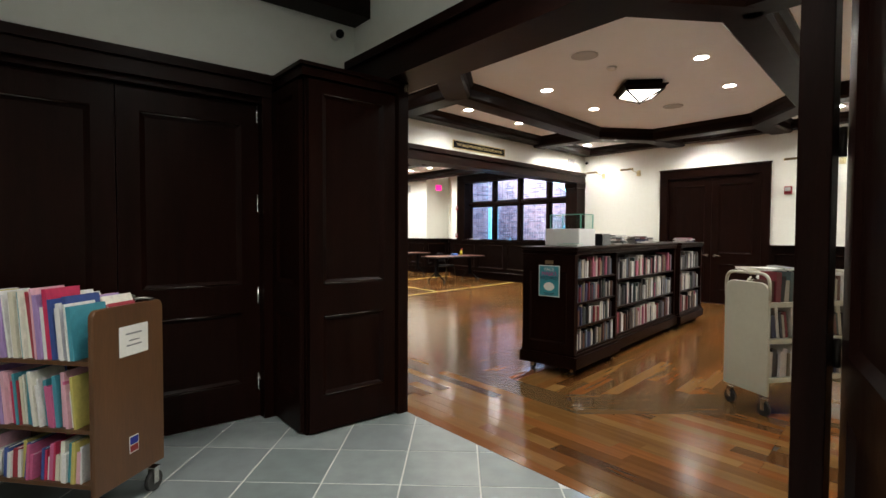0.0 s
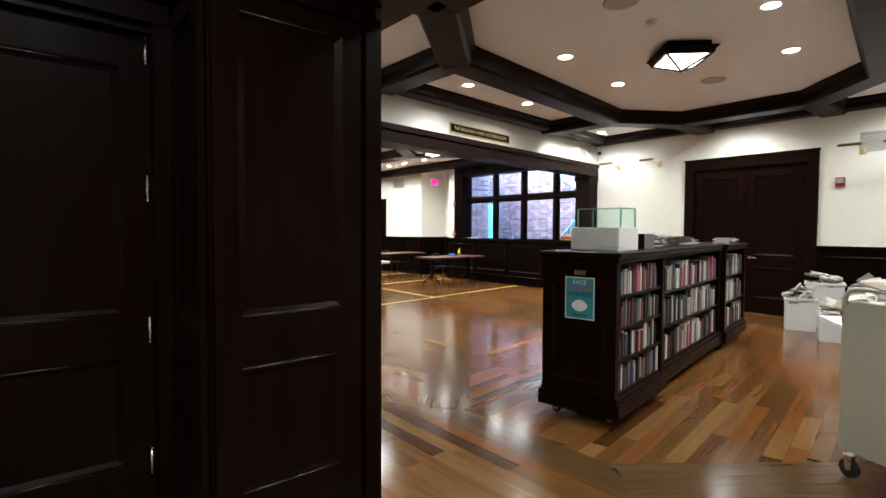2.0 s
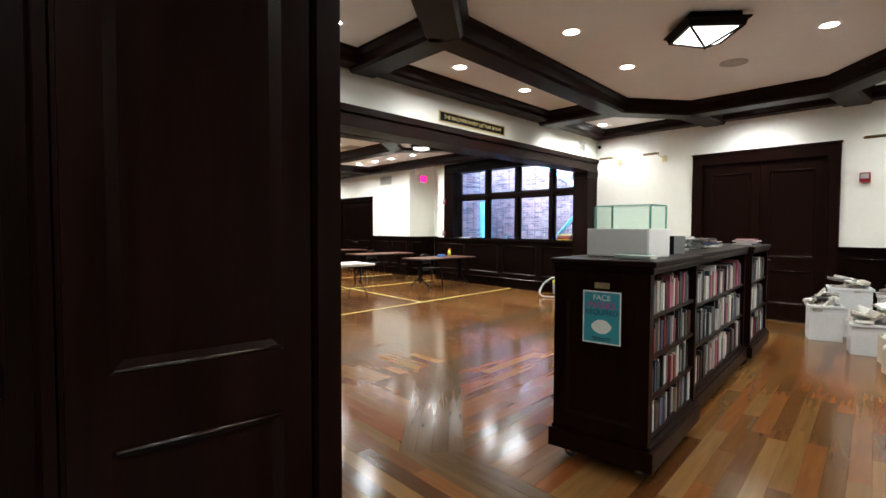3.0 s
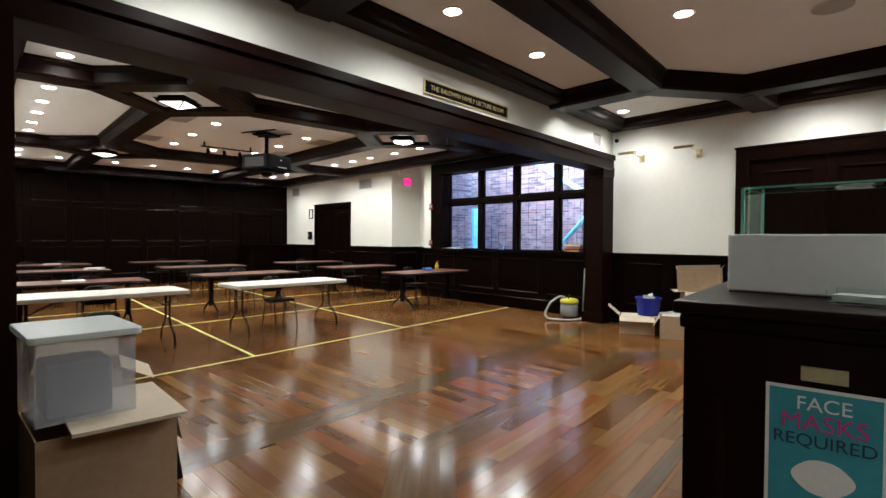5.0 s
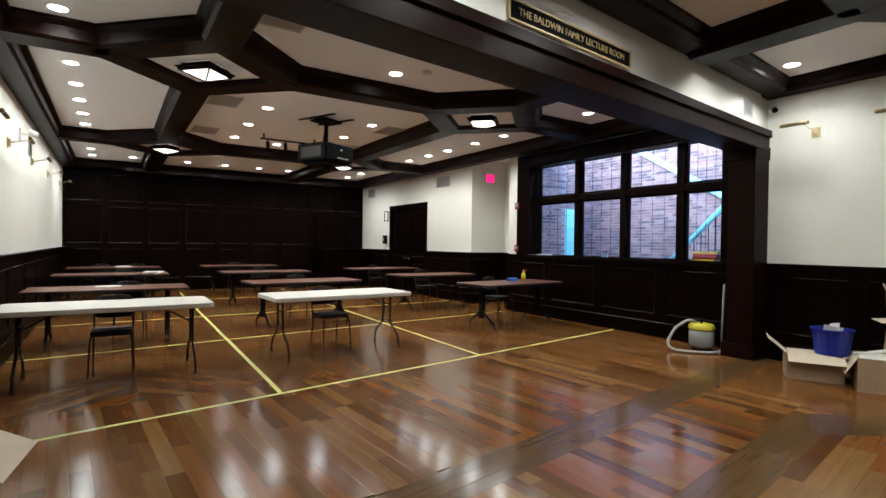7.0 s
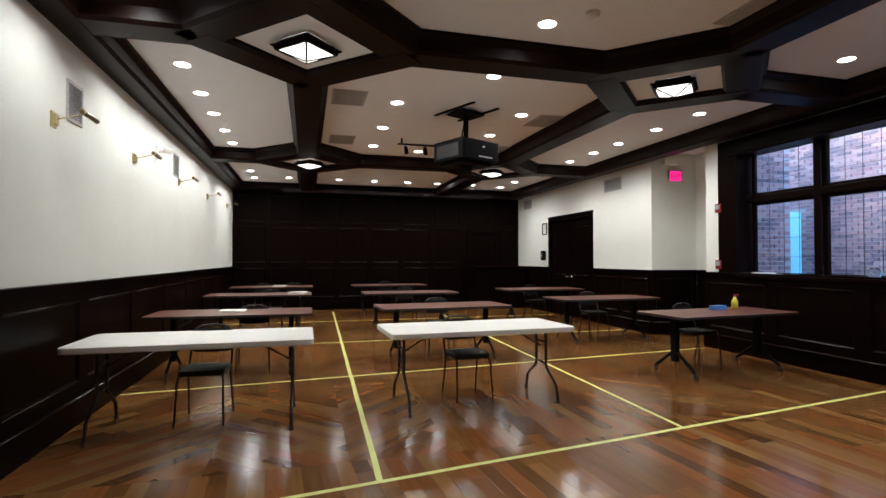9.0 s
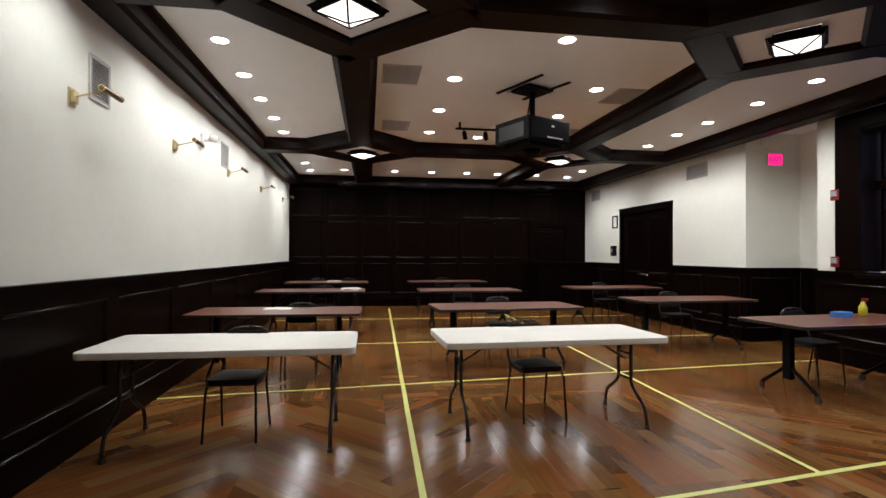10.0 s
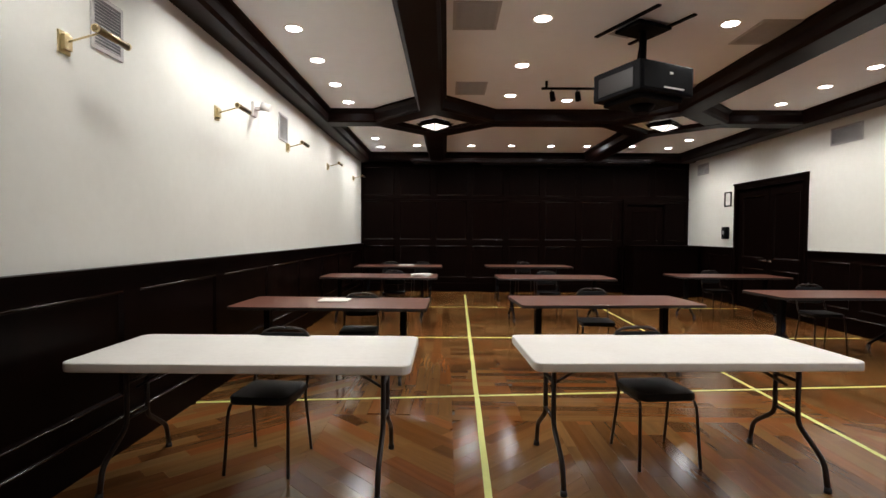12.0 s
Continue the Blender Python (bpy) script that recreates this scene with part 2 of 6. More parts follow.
def paneled(bm, w, h, t, panels, m, ins=0.028, dep=0.018, bead=None):
    """A leaf w wide and h high with sunk panels (u0, u1, v0, v1); its face looks along -y of m, its back lies at y = t."""
    us = sorted({0, w, *[p[0] for p in panels], *[p[1] for p in panels]})
    vs = sorted({0, h, *[p[2] for p in panels], *[p[3] for p in panels]})
    P = lambda u, n, v: m @ Vector((u, n, v))
    for a, b in zip(us, us[1:]):
        for c, d in zip(vs, vs[1:]):
            if not any(p[0] <= a and b <= p[1] and p[2] <= c and d <= p[3] for p in panels):
                quad(bm, P(a, 0, c), P(b, 0, c), P(b, 0, d), P(a, 0, d))
    for a, b, c, d in panels:
        o = [(a, c), (b, c), (b, d), (a, d)]
        i = [(a + ins, c + ins), (b - ins, c + ins), (b - ins, d - ins), (a + ins, d - ins)]
        for k in range(4):
            l = (k + 1) % 4
            quad(bm, P(o[k][0], 0, o[k][1]), P(o[l][0], 0, o[l][1]), P(i[l][0], dep, i[l][1]), P(i[k][0], dep, i[k][1]))
        quad(bm, *[P(u, dep, v) for u, v in i])
        # rounds added on the horizontal panel edges to catch lines of highlight
        if bead:
            for v in (c + 0.3 * ins, d - 0.3 * ins):
                tube(bead, [P(a + 0.3 * ins, 0.001, v), P(b - 0.3 * ins, 0.001, v)], 0.0065, 8)
    for q in (((0, 0, 0), (0, t, 0), (0, t, h), (0, 0, h)), ((w, 0, 0), (w, 0, h), (w, t, h), (w, t, 0)), ((0, 0, h), (0, t, h), (w, t, h), (w, 0, h)),
              ((0, 0, 0), (w, 0, 0), (w, t, 0), (0, t, 0)), ((0, t, 0), (w, t, 0), (w, t, h), (0, t, h))):
        quad(bm, *[P(*p) for p in q])


def face_to(x, y, z, rz):
    """The frame of a leaf whose lower corner stands at x, y, z and whose width runs at rz degrees."""
    return pose(x, y, z, 0, 0, rz)


# ---- shell ----
structure("floor", boxes((TX, RX + 0.3, YS, YN + 0.3, -0.12, -0.012), (RX + 0.3, RX + 1.3, 11.2, 13.1, -0.12, -0.012)), SUBFLOOR, "wooden hall floor of mixed brown planks", "floor")
structure("tile_floor", boxes((-4.2, TX - 0.004, -4.2, 2.9, -0.12, -0.0025)), GROUT, "blue-grey tiled lobby floor with pale grout", "floor")
structure("ceiling", boxes((TX, RX + 0.3, YS, YN + 0.3, CZ, CZ + 0.15), (RX + 0.3, RX + 1.3, 11.2, 13.1, CZ, CZ + 0.15)), CEIL, "white painted ceiling between dark beams", "ceiling")
structure("lobby_ceiling", boxes((-4.2, TX - 0.1, -4.2, 2.9, 3.42, 3.57)), CEIL, "white lobby ceiling", "ceiling")
structure("wall_west", boxes((WX - 0.2, WX, 5.66, YN + 0.2, 0, CZ), (TX - 0.1, TX + 0.1, 2.9, 5.4, 0, CZ), (TX - 0.1, WX, 5.4, 5.66, 0, CZ)), PLASTER, "cream painted wall above dark wainscot", "wall")
structure("pocket_return", boxes((TX + 0.002, TX + 0.105, 2.66, 2.92, 0, 2.80)), DARK, "dark wooden return beside the lobby opening", "jamb")
structure("pocket_return_wall", boxes((TX - 0.098, TX + 0.103, 2.7, 2.9, 2.805, CZ)), PLASTER, "cream wall above the dark return", "wall")
structure("wall_south", boxes((TX, 12.2, YS - 0.2, YS, 0, CZ)), PLASTER, "cream painted wall", "wall")
structure("wall_east", boxes((EX, EX + 0.3, YS, 2.42, 0, CZ), (EX, EX + 0.3, 2.42, 4.22, 2.57, CZ), (EX, EX + 0.3, 4.22, YB + 0.2, 0, CZ)), PLASTER, "cream painted wall above dark wainscot", "wall")
for b in ((RX, RX + 0.3, 6.54, 6.95, 0, CZ), (RX, RX + 0.3, 6.95, 11.0, 0, 1.14), (RX, RX + 0.3, 6.95, 11.0, 3.02, CZ), (RX, RX + 0.3, 11.0, 11.5, 0, CZ), (RX + 1.0, RX + 1.3, 11.2, 13.1, 0, CZ), (RX + 0.3, RX + 1.0, 11.2, 11.5, 0, CZ), (RX, RX + 1.0, 12.85, 13.1, 0, CZ), (RX, RX + 0.3, 13.1, 14.95, 0, CZ), 
          (RX, RX + 0.3, 14.95, 16.95, 2.42, CZ), (RX, RX + 0.3, 16.95, YN + 0.2, 0, CZ)):
    structure("wall_hall_east", boxes(b), PLASTER, "cream painted wall with an alcove", "wall")
structure("wall_north", boxes((WX, RX, YN, YN + 0.2, 0, CZ)), BLACKWOOD, "far wall behind dark wood panelling", "wall")
structure("wall_header", skewed(boxes((WX, EX, YB, YB + 0.3, 2.84, CZ))), PLASTER, "cream wall above the wide opening", "wall")
structure("lobby_wall_north", boxes((-4.2, TX - 0.1, 2.7, 2.9, 2.5, 3.42), (-4.2, -1.12, 2.7, 2.9, 0, 2.5), (0.78, TX - 0.1, 2.7, 2.9, 0, 2.5)), PLASTER, "cream lobby wall above dark doors", "wall")
structure("lobby_wall_west", boxes((-4.4, -4.2, -4.2, 2.9, 0, 3.42)), PLASTER, "cream lobby wall", "wall")
structure("lobby_wall_south", boxes((-4.2, TX - 0.1, -4.4, -4.2, 0, 3.42)), PLASTER, "cream lobby wall", "wall")
structure("wall_lobby_east", boxes((TX - 0.1, TX + 0.1, -4.2, -0.76, 0, CZ), (TX - 0.1, TX + 0.1, -0.76, 2.9, 2.80, CZ)), PLASTER, "cream wall above the lobby opening", "wall")


# ---- dark beams of the ceiling ----
def beam(bm, p, q, w=0.36, top=CZ, low=BZ):
    """A beam with a stepped moulding along both sides, between two points of the plan."""
    p, q = Vector((*p, 0)), Vector((*q, 0))
    d = (q - p).normalized()
    s = Vector((-d.y, d.x, 0))
    prof = [(w / 2 + 0.05, top), (w / 2 + 0.05, top - 0.035), (w / 2, top - 0.075), (w / 2, low + 0.03), (w / 2 - 0.03, low), (-w / 2 + 0.03, low), (-w / 2, low + 0.03), (-w / 2, top - 0.075),
            (-w / 2 - 0.05, top - 0.035), (-w / 2 - 0.05, top)]
    a, b = [[bm.verts.new(e + s * u + Vector((0, 0, z))) for u, z in prof] for e in (p, q)]
    for i in range(len(prof) - 1):
        bm.faces.new((a[i], a[i + 1], b[i + 1], b[i]))
    bm.faces.new(a)
    bm.faces.new(b[::-1])


def beams(name, lines, label, w=0.36, low=BZ):
    bm = bmesh.new()
    for i, (p, q) in enumerate(lines):
        n = len(bm.verts)
        beam(bm, p, q, w, CZ, low)
        bm.verts.ensure_lookup_table()
        for v in bm.verts[n:]:
            v.co.z += 0.0025 * (i % 4)
    return structure(name, bm, DARKX, label, "ceiling beam")


LAMPS_AT = [(3.93, 9.17), (7.7, 9.17), (3.98, 14.7), (7.7, 14.7)]
X1, X2 = 3.94, 7.69
R0 = 0.88
lines = []
for cx, cy in LAMPS_AT:
    c = [(cx + R0, cy), (cx, cy + R0), (cx - R0, cy), (cx, cy - R0)]
    e = 0.13
    lines += [((c[i][0] + (c[i][0] - c[(i + 1) % 4][0]) * e / 2, c[i][1] + (c[i][1] - c[(i + 1) % 4][1]) * e / 2), c[(i + 1) % 4]) for i in range(4)]
for cx in (X1, X2):
    lines += [((cx, opening_y(cx) + 0.35), (cx, 9.17 - R0)), ((cx, 9.17 + R0), (cx, 14.7 - R0)), ((cx, 14.7 + R0), (cx, 18.75))]
for cy in (9.17, 14.7):
    lines += [((WX + 0.1, cy), (X1 - R0, cy)), ((X1 + R0, cy), (X2 - R0, cy)), ((X2 + R0, cy), (RX - 0.1, cy))]
beams("hall_ceiling_beams", lines, "dark wooden coffer beams with diamond crossings")
beams("hall_cornice", [((WX + 0.1, 5.7), (WX + 0.1, YN)), ((RX - 0.22, 6.5), (RX - 0.22, YN)), ((WX, YN - 0.25), (RX, YN - 0.25)), ((WX, opening_y(WX) + 0.42), (RX, opening_y(RX) + 0.40))], "dark wooden cornice beam along the hall walls", 0.3)
OC, HW, HH, KX, KY = (5.95, 2.62), 3.04, 1.78, 1.05, 0.82
octo = [(OC[0] + sx * x, OC[1] + sy * y + 0.14 * sx * x) for sx, sy, o in ((1, 1, 0), (-1, 1, 1), (-1, -1, 0), (1, -1, 1))
        for x, y in (((HW, HH - KY), (HW - KX, HH)) if o == 0 else ((HW - KX, HH), (HW, HH - KY)))]
lines = [(octo[i], octo[(i + 1) % 8]) for i in range(8)]
for x, y in octo:
    if abs(x - OC[0]) > HW - 0.01:
        lines.append(((x, y), (EX - 0.1 if x > OC[0] else WX - 0.1, y)))
    else:
        lines.append(((x, y), (x, opening_y(x) - 0.1 if y > OC[1] else YS + 0.1)))
beams("anteroom_ceiling_beams", lines, "dark wooden octagonal ceiling beams")
beams("anteroom_cornice", [((EX - 0.1, YS), (EX - 0.1, YB)), ((TX + 0.3, YS), (TX + 0.3, YB)), ((TX, YS + 0.15), (EX, YS + 0.15))], "dark wooden cornice along the anteroom walls", 0.26, 3.27)
beams("header_cornice", [((TX + 0.3, opening_y(TX + 0.3) - 0.15), (EX, YB - 0.15))], "dark wooden cornice above the wide opening", 0.27, 3.27)
structure("lobby_cornice", boxes((-4.2, TX - 0.1, 2.45, 2.7, 3.14, 3.42)), DARKX, "dark wooden lobby cornice", "cornice")

# ---- openings between the spaces ----
hc = structure("header_casing", skewed(boxes((WX, EX, YB - 0.03, YB + 0.33, 2.62, 2.845))), DARKX, "dark wooden casing over the wide opening", "casing")
part("crown_moulding", skewed(boxes((WX, EX, YB - 0.06, YB - 0.031, 2.79, 2.87))), DARKX, hc)
part("lower_moulding", skewed(boxes((WX, EX, YB - 0.045, YB - 0.031, 2.622, 2.66))), DARKX, hc)
structure("opening_jamb", bevel(boxes((9.74, EX, YB - 0.03, YB + 0.3, 0.18, 2.62), (9.70, EX, YB - 0.06, YB + 0.34, 0, 0.18), (9.72, EX, YB - 0.045, YB + 0.32, 2.5, 2.62)), 0.006), DARK, "dark wooden jamb with a plinth", "jamb")
structure("opening_jamb_west", boxes((TX + 0.1, WX + 0.06, 5.33, 5.69, 0, 2.62)), DARK, "dark wooden jamb", "jamb")
hd = structure("lobby_header", boxes((TX - 0.16, TX + 0.16, -0.8, 2.7, 2.56, 2.80)), DARKX, "dark wooden header over the lobby opening", "casing")
for b in ((0.2, 2.77, 2.835), (0.18, 2.56, 2.62)):
    part("moulding", boxes((TX - b[0], TX + b[0], -0.802, 2.7, b[1] - 0.003, b[2] - 0.003)), DARKX, hd)
structure("lobby_jamb", boxes((TX - 0.16, TX + 0.16, -0.76, -0.715, 0, 2.56)), DARK, "dark wooden jamb of the lobby opening", "jamb")
structure("lobby_post", bevel(boxes((1.42, 1.505, -0.676, -0.575, 0, 2.56)), 0.006), DARK, "slim dark wooden post beside the open door leaf", "post")


# ---- wainscot ----
def wainscot(name, x, y, rz, length, n, label="dark wooden panelled wainscot with a cap rail"):
    m = pose(x, y, 0, 0, 0, rz)
    bm = bmesh.new()
    step = length / n
    bd = bmesh.new()
    paneled(bm, length, WZ - 0.03, 0.035, [(step * i + 0.09, step * (i + 1) - 0.09, 0.34, WZ - 0.16) for i in range(n)], m, bead=bd)
    tube(bd, [m @ Vector((0, -0.035, 0.228)), m @ Vector((length, -0.035, 0.228))], 0.007, 8)
    ob = structure(name, bm, BLACKWOOD, label, "wainscot")
    apart("bead_moulding", bd, POLISH, ob)
    for nm, b in (("skirting", (-0.025, 0.0, 0, 0.2)), ("skirting_cap", (-0.04, 0.0, 0.2, 0.225)), ("cap_rail", (-0.035, 0.04, WZ - 0.03, WZ)), ("cap_moulding", (-0.018, 0.0, WZ - 0.065, WZ - 0.03))):
        bm = bmesh.new()
        bx(bm, 0, length, *b, m)
        part(nm, bm, BLACKWOOD, ob)
    return ob


wainscot("wainscot_west", WX + 0.037, 5.72, 90, YN - 5.72, 10)
wainscot("wainscot_west_anteroom", TX + 0.137, 2.93, 90, 2.4, 2)
wainscot("wainscot_east_south", EX - 0.037, 2.26, -90, 2.26 - YS, 4)
wainscot("wainscot_east_north", EX - 0.037, YB - 0.032, -90, YB - 0.032 - 4.38, 2)
wainscot("wainscot_window", RX - 0.037, 11.5, -90, 11.5 - 6.66, 4)
wainscot("wainscot_hall_east", RX - 0.037, 14.82, -90, 14.82 - 12.85, 2)
wainscot("wainscot_hall_corner", RX - 0.037, YN - 0.04, -90, YN - 17.12, 2)
wainscot("wainscot_alcove", RX - 0.03, 12.85 - 0.037, 0, 1.0, 1)
wainscot("wainscot_alcove_back", RX + 1.0 - 0.037, 12.8, -90, 1.3, 1)
# unseen boards added to block light leaking through the door gaps
structure("door_gap_backs", boxes((EX + 0.3, EX + 0.4, 2.2, 4.4, 0, 2.7), (RX + 0.3, RX + 0.4, 14.8, 17.1, 0, 2.6), (-1.3, 1.0, 2.9, 3.0, 0, 2.6)), BLACKWOOD, "dark boards added behind the closed doors to stop light", "wall")

# far wall: rows of dark panels under a deep valance
bm = bmesh.new()
W_ = RX - WX
cols = 9
pan = []
for i in range(cols):
    a, b = W_ * i / cols + 0.07, W_ * (i + 1) / cols - 0.07
    pan += [(a, b, 0.35, 1.15), (a, b, 1.3, 2.26), (a, b, 2.4, 3.1)]
far_bead = bmesh.new()
paneled(bm, W_, CZ - 0.01, 0.04, pan, pose(WX, YN - 0.042, 0), bead=far_bead)
bx(bm, WX, RX, YN - 0.07, YN - 0.042, 0, 0.22)
bx(bm, WX, RX, YN - 0.07, YN - 0.042, 2.3, 2.345)
part("bead_moulding", far_bead, POLISH, structure("far_wall_panelling", bm, BLACKWOOD, "dark stained panelling over the whole far wall", "panelling"))
structure("valance", bevel(boxes((3.36, 9.08, YN - 0.5, YN - 0.05, 3.17, BZ + 0.05), (3.3, 9.14, YN - 0.54, YN - 0.05, 3.2, 3.25)), 0.008), mat("satin_dark_wood", (0.006, 0.0025, 0.0018), (0.014, 0.005, 0.0035), 0.30, spec=0.5, scale=2.2, stretch=(0.7, 0.7, 6)), "dark wooden valance above the far wall", "valance")


# ---- doors ----
def lever(parent, x, y, z, way, m0, label="brass lever handle"):
    """A lever handle: a rose, a neck and a curved lever, in the leaf's frame (face along -y)."""
    bm = bmesh.new()
    tube(bm, [m0 @ Vector((x, 0, z)), m0 @ Vector((x, -0.012, z))], 0.028, 16)
    tube(bm, [m0 @ Vector((x, -0.01, z)), m0 @ Vector((x, -0.055, z))], 0.011, 10)
    tube(bm, [m0 @ Vector(p) for p in bend([(x, -0.05, z), (x + way * 0.06, -0.058, z + 0.006), (x + way * 0.125, -0.05, z - 0.006)], r=0.03)], 0.010, 10)
    part("door_handle", bm, NICKEL, parent, label)


def door(name, x, y, rz, width, height, leaves, casing, label, mat_=DARK, top_panel=True, handles=True, hinges=()):
    """A panelled door of one or two leaves in a casing; the face looks along -y of the frame at x, y turned rz."""
    m = pose(x, y, 0, 0, 0, rz)
    d = thing(name, label, "door")
    d["kind"] = "structure"
    bm = bmesh.new()
    c = casing
    for b in ((-c, 0, -0.035, 0.1, 0, height + c), (width, width + c, -0.035, 0.1, 0, height + c), (0, width, -0.035, 0.1, height, height + c), (-c - 0.015, width + c + 0.015, -0.05, 0.1, height + c, height + c + 0.03)):
        bx(bm, *b, m)
    bx(bm, -0.03, 0, -0.045, -0.03, 0, height, m), bx(bm, width, width + 0.03, -0.045, -0.03, 0, height, m)
    part("door_frame", bm, mat_, d)
    lw = width / leaves
    for i in range(leaves):
        bm = bmesh.new()
        s = 0.13
        pl = [(s, lw - s - 0.006, 0.26, 0.80), (s, lw - s - 0.006, 1.0, height - 0.17)]
        ml = m @ pose(i * lw + 0.003, 0.02, 0.008)
        bd = bmesh.new()
        paneled(bm, lw - 0.006, height - 0.014, 0.045, pl, ml, 0.035, 0.022, bd)
        leaf = part("door_leaf", bm, mat_, d)
        apart("bead_moulding", bd, POLISH, leaf)
        if handles:
            left = (i == 1) if leaves == 2 else False
            hx = 0.07 if left else lw - 0.076
            lever(leaf, hx, 0, 0.96, 1 if left else -1, ml)
    for hx, hz in hinges:
        bm = bmesh.new()
        tube(bm, [m @ Vector((hx, -0.004, hz - 0.055)), m @ Vector((hx, -0.004, hz + 0.055))], 0.011, 10)
        for k in (-1, 1):
            tube(bm, [m @ Vector((hx, -0.004, hz + k * 0.055)), m @ Vector((hx, -0.004, hz + k * 0.068))], [0.011, 0.003], 10)
        part("hinge", bm, NICKEL, d, "steel butt hinge")
    return d


door("door_1", EX, 4.21, -90, 1.78, 2.56, 2, 0.17, "dark wooden double door in a broad casing")
door("door_2", RX, 16.93, -90, 1.96, 2.38, 2, 0.1, "dark wooden double door with lever handles", BLACKWOOD)
door("door_3", 8.66, YN - 0.075, 0, 0.92, 2.2, 1, 0.09, "black-stained door set into the panelling", BLACKWOOD)
door("door_4", -1.1, 2.68, 0, 1.84, 2.36, 2, 0.06, "dark wooden double door with two panels a leaf", DARK, hinges=[(1.815, z) for z in (0.28, 0.93, 1.62, 2.28)])
structure("lobby_door_head", boxes((-4.2, 0.8, 2.6, 2.7, 2.4, 2.53), (-4.2, 0.8, 2.57, 2.7, 2.5, 2.56)), DARKX, "dark wooden head moulding over the lobby doors", "moulding")
structure("lobby_side_panelling", boxes((-4.2, -1.2, 2.64, 2.7, 0, 2.4)), DARK, "dark wooden lobby panelling", "panelling")

# the folded door leaf and its pocket beside the lobby opening
cab = thing("door_pocket", "dark wooden panelled box beside the lobby opening", "cabinet")
bm = boxes((0.84, 1.56, 2.12, 2.66, 0, 2.5), (0.80, 1.58, 2.075, 2.7, 2.46, 2.52), (0.78, 1.58, 2.05, 2.7, 2.52, 2.545))
part("body", bm, DARK, cab)
bm = bmesh.new()
paneled(bm, 0.7, 2.42, 0.04, [(0.1, 0.6, 0.24, 0.81), (0.1, 0.6, 1.02, 2.34)], pose(0.85, 2.078, 0.02), 0.035, 0.02, bd := bmesh.new())
apart("bead_moulding", bd, POLISH, part("panelled_front", bm, DARK, cab))
bm = bmesh.new()
paneled(bm, 0.5, 2.42, 0.03, [(0.1, 0.4, 0.24, 0.81), (0.1, 0.4, 1.02, 2.34)], pose(0.805, 2.64, 0.02, 0, 0, -90), 0.03, 0.015)
part("panelled_side", bm, DARK, cab)
bm = boxes((1.57, 1.66, 2.06, 2.7, 0, 2.56))
part("jamb_post", bm, DARK, cab)
part("filler_strip", boxes((0.735, 0.845, 2.615, 2.72, 0, 2.42)), DARK, cab)
bm = boxes((1.62, 1.655, 2.052, 2.062, 2.48, 2.54))
part("latch_plate", bm, NICKEL, cab, "small steel latch plate")

# the door leaf that stands open at the other side
lf = thing("open_door", "dark wooden door leaf standing open against its jamb", "door")
bm = bmesh.new()
mo = pose(1.50, -0.70, 0.01, 0, 0, 200)
paneled(bm, 0.95, 2.5, 0.045, [(0.13, 0.82, 0.26, 0.8), (0.13, 0.82, 1.0, 2.34)], mo, 0.035, 0.02)
part("door_leaf", bm, DARK, lf)
for hz in (0.3, 1.0, 1.72, 2.3):
    bm = bmesh.new()
    tube(bm, [(1.497, -0.688, hz - 0.05), (1.497, -0.688, hz + 0.05)], 0.012, 10)
    part("hinge", bm, STEEL, lf, "dark steel hinge")

# ---- window ----
WINY0, WINY1, WINZ0, WINZ1, WINX = 6.95, 11.0, 1.14, 3.0, RX + 0.22
win = thing("window_1", "dark wooden casement window of eight leaded lights", "window")
win["kind"] = "structure"
bm = boxes((RX - 0.04, RX + 0.3, WINY1 - 0.16, WINY1 + 0.2, WZ, BZ), (RX - 0.04, RX + 0.3, WINY0 - 0.3, WINY0, WZ, BZ), (RX - 0.05, RX + 0.02, WINY0, WINY1, WINZ1, BZ), (RX - 0.03, RX + 0.3, WINY0, WINY1, WINZ1 - 0.04, WINZ1 + 0.02))
part("window_frame", bm, BLACKWOOD, win)
bm = bevel(boxes((RX - 0.09, RX + 0.3, WINY0 - 0.06, WINY1 - 0.1, WINZ0 - 0.01, WINZ0 + 0.035)), 0.008)
part("window_sill", bm, BLACKWOOD, win)
ys = [WINY0, 7.68, 8.72, 9.74, WINY1 - 0.16]
for y in ys[1:4]:
    part("mullion", bevel(boxes((WINX - 0.08, WINX + 0.06, y - 0.055, y + 0.055, WINZ0, WINZ1)), 0.01), BLACKWOOD, win)
part("transom", bevel(boxes((WINX - 0.075, WINX + 0.055, WINY0, WINY1 - 0.16, 2.24, 2.34)), 0.01), BLACKWOOD, win)
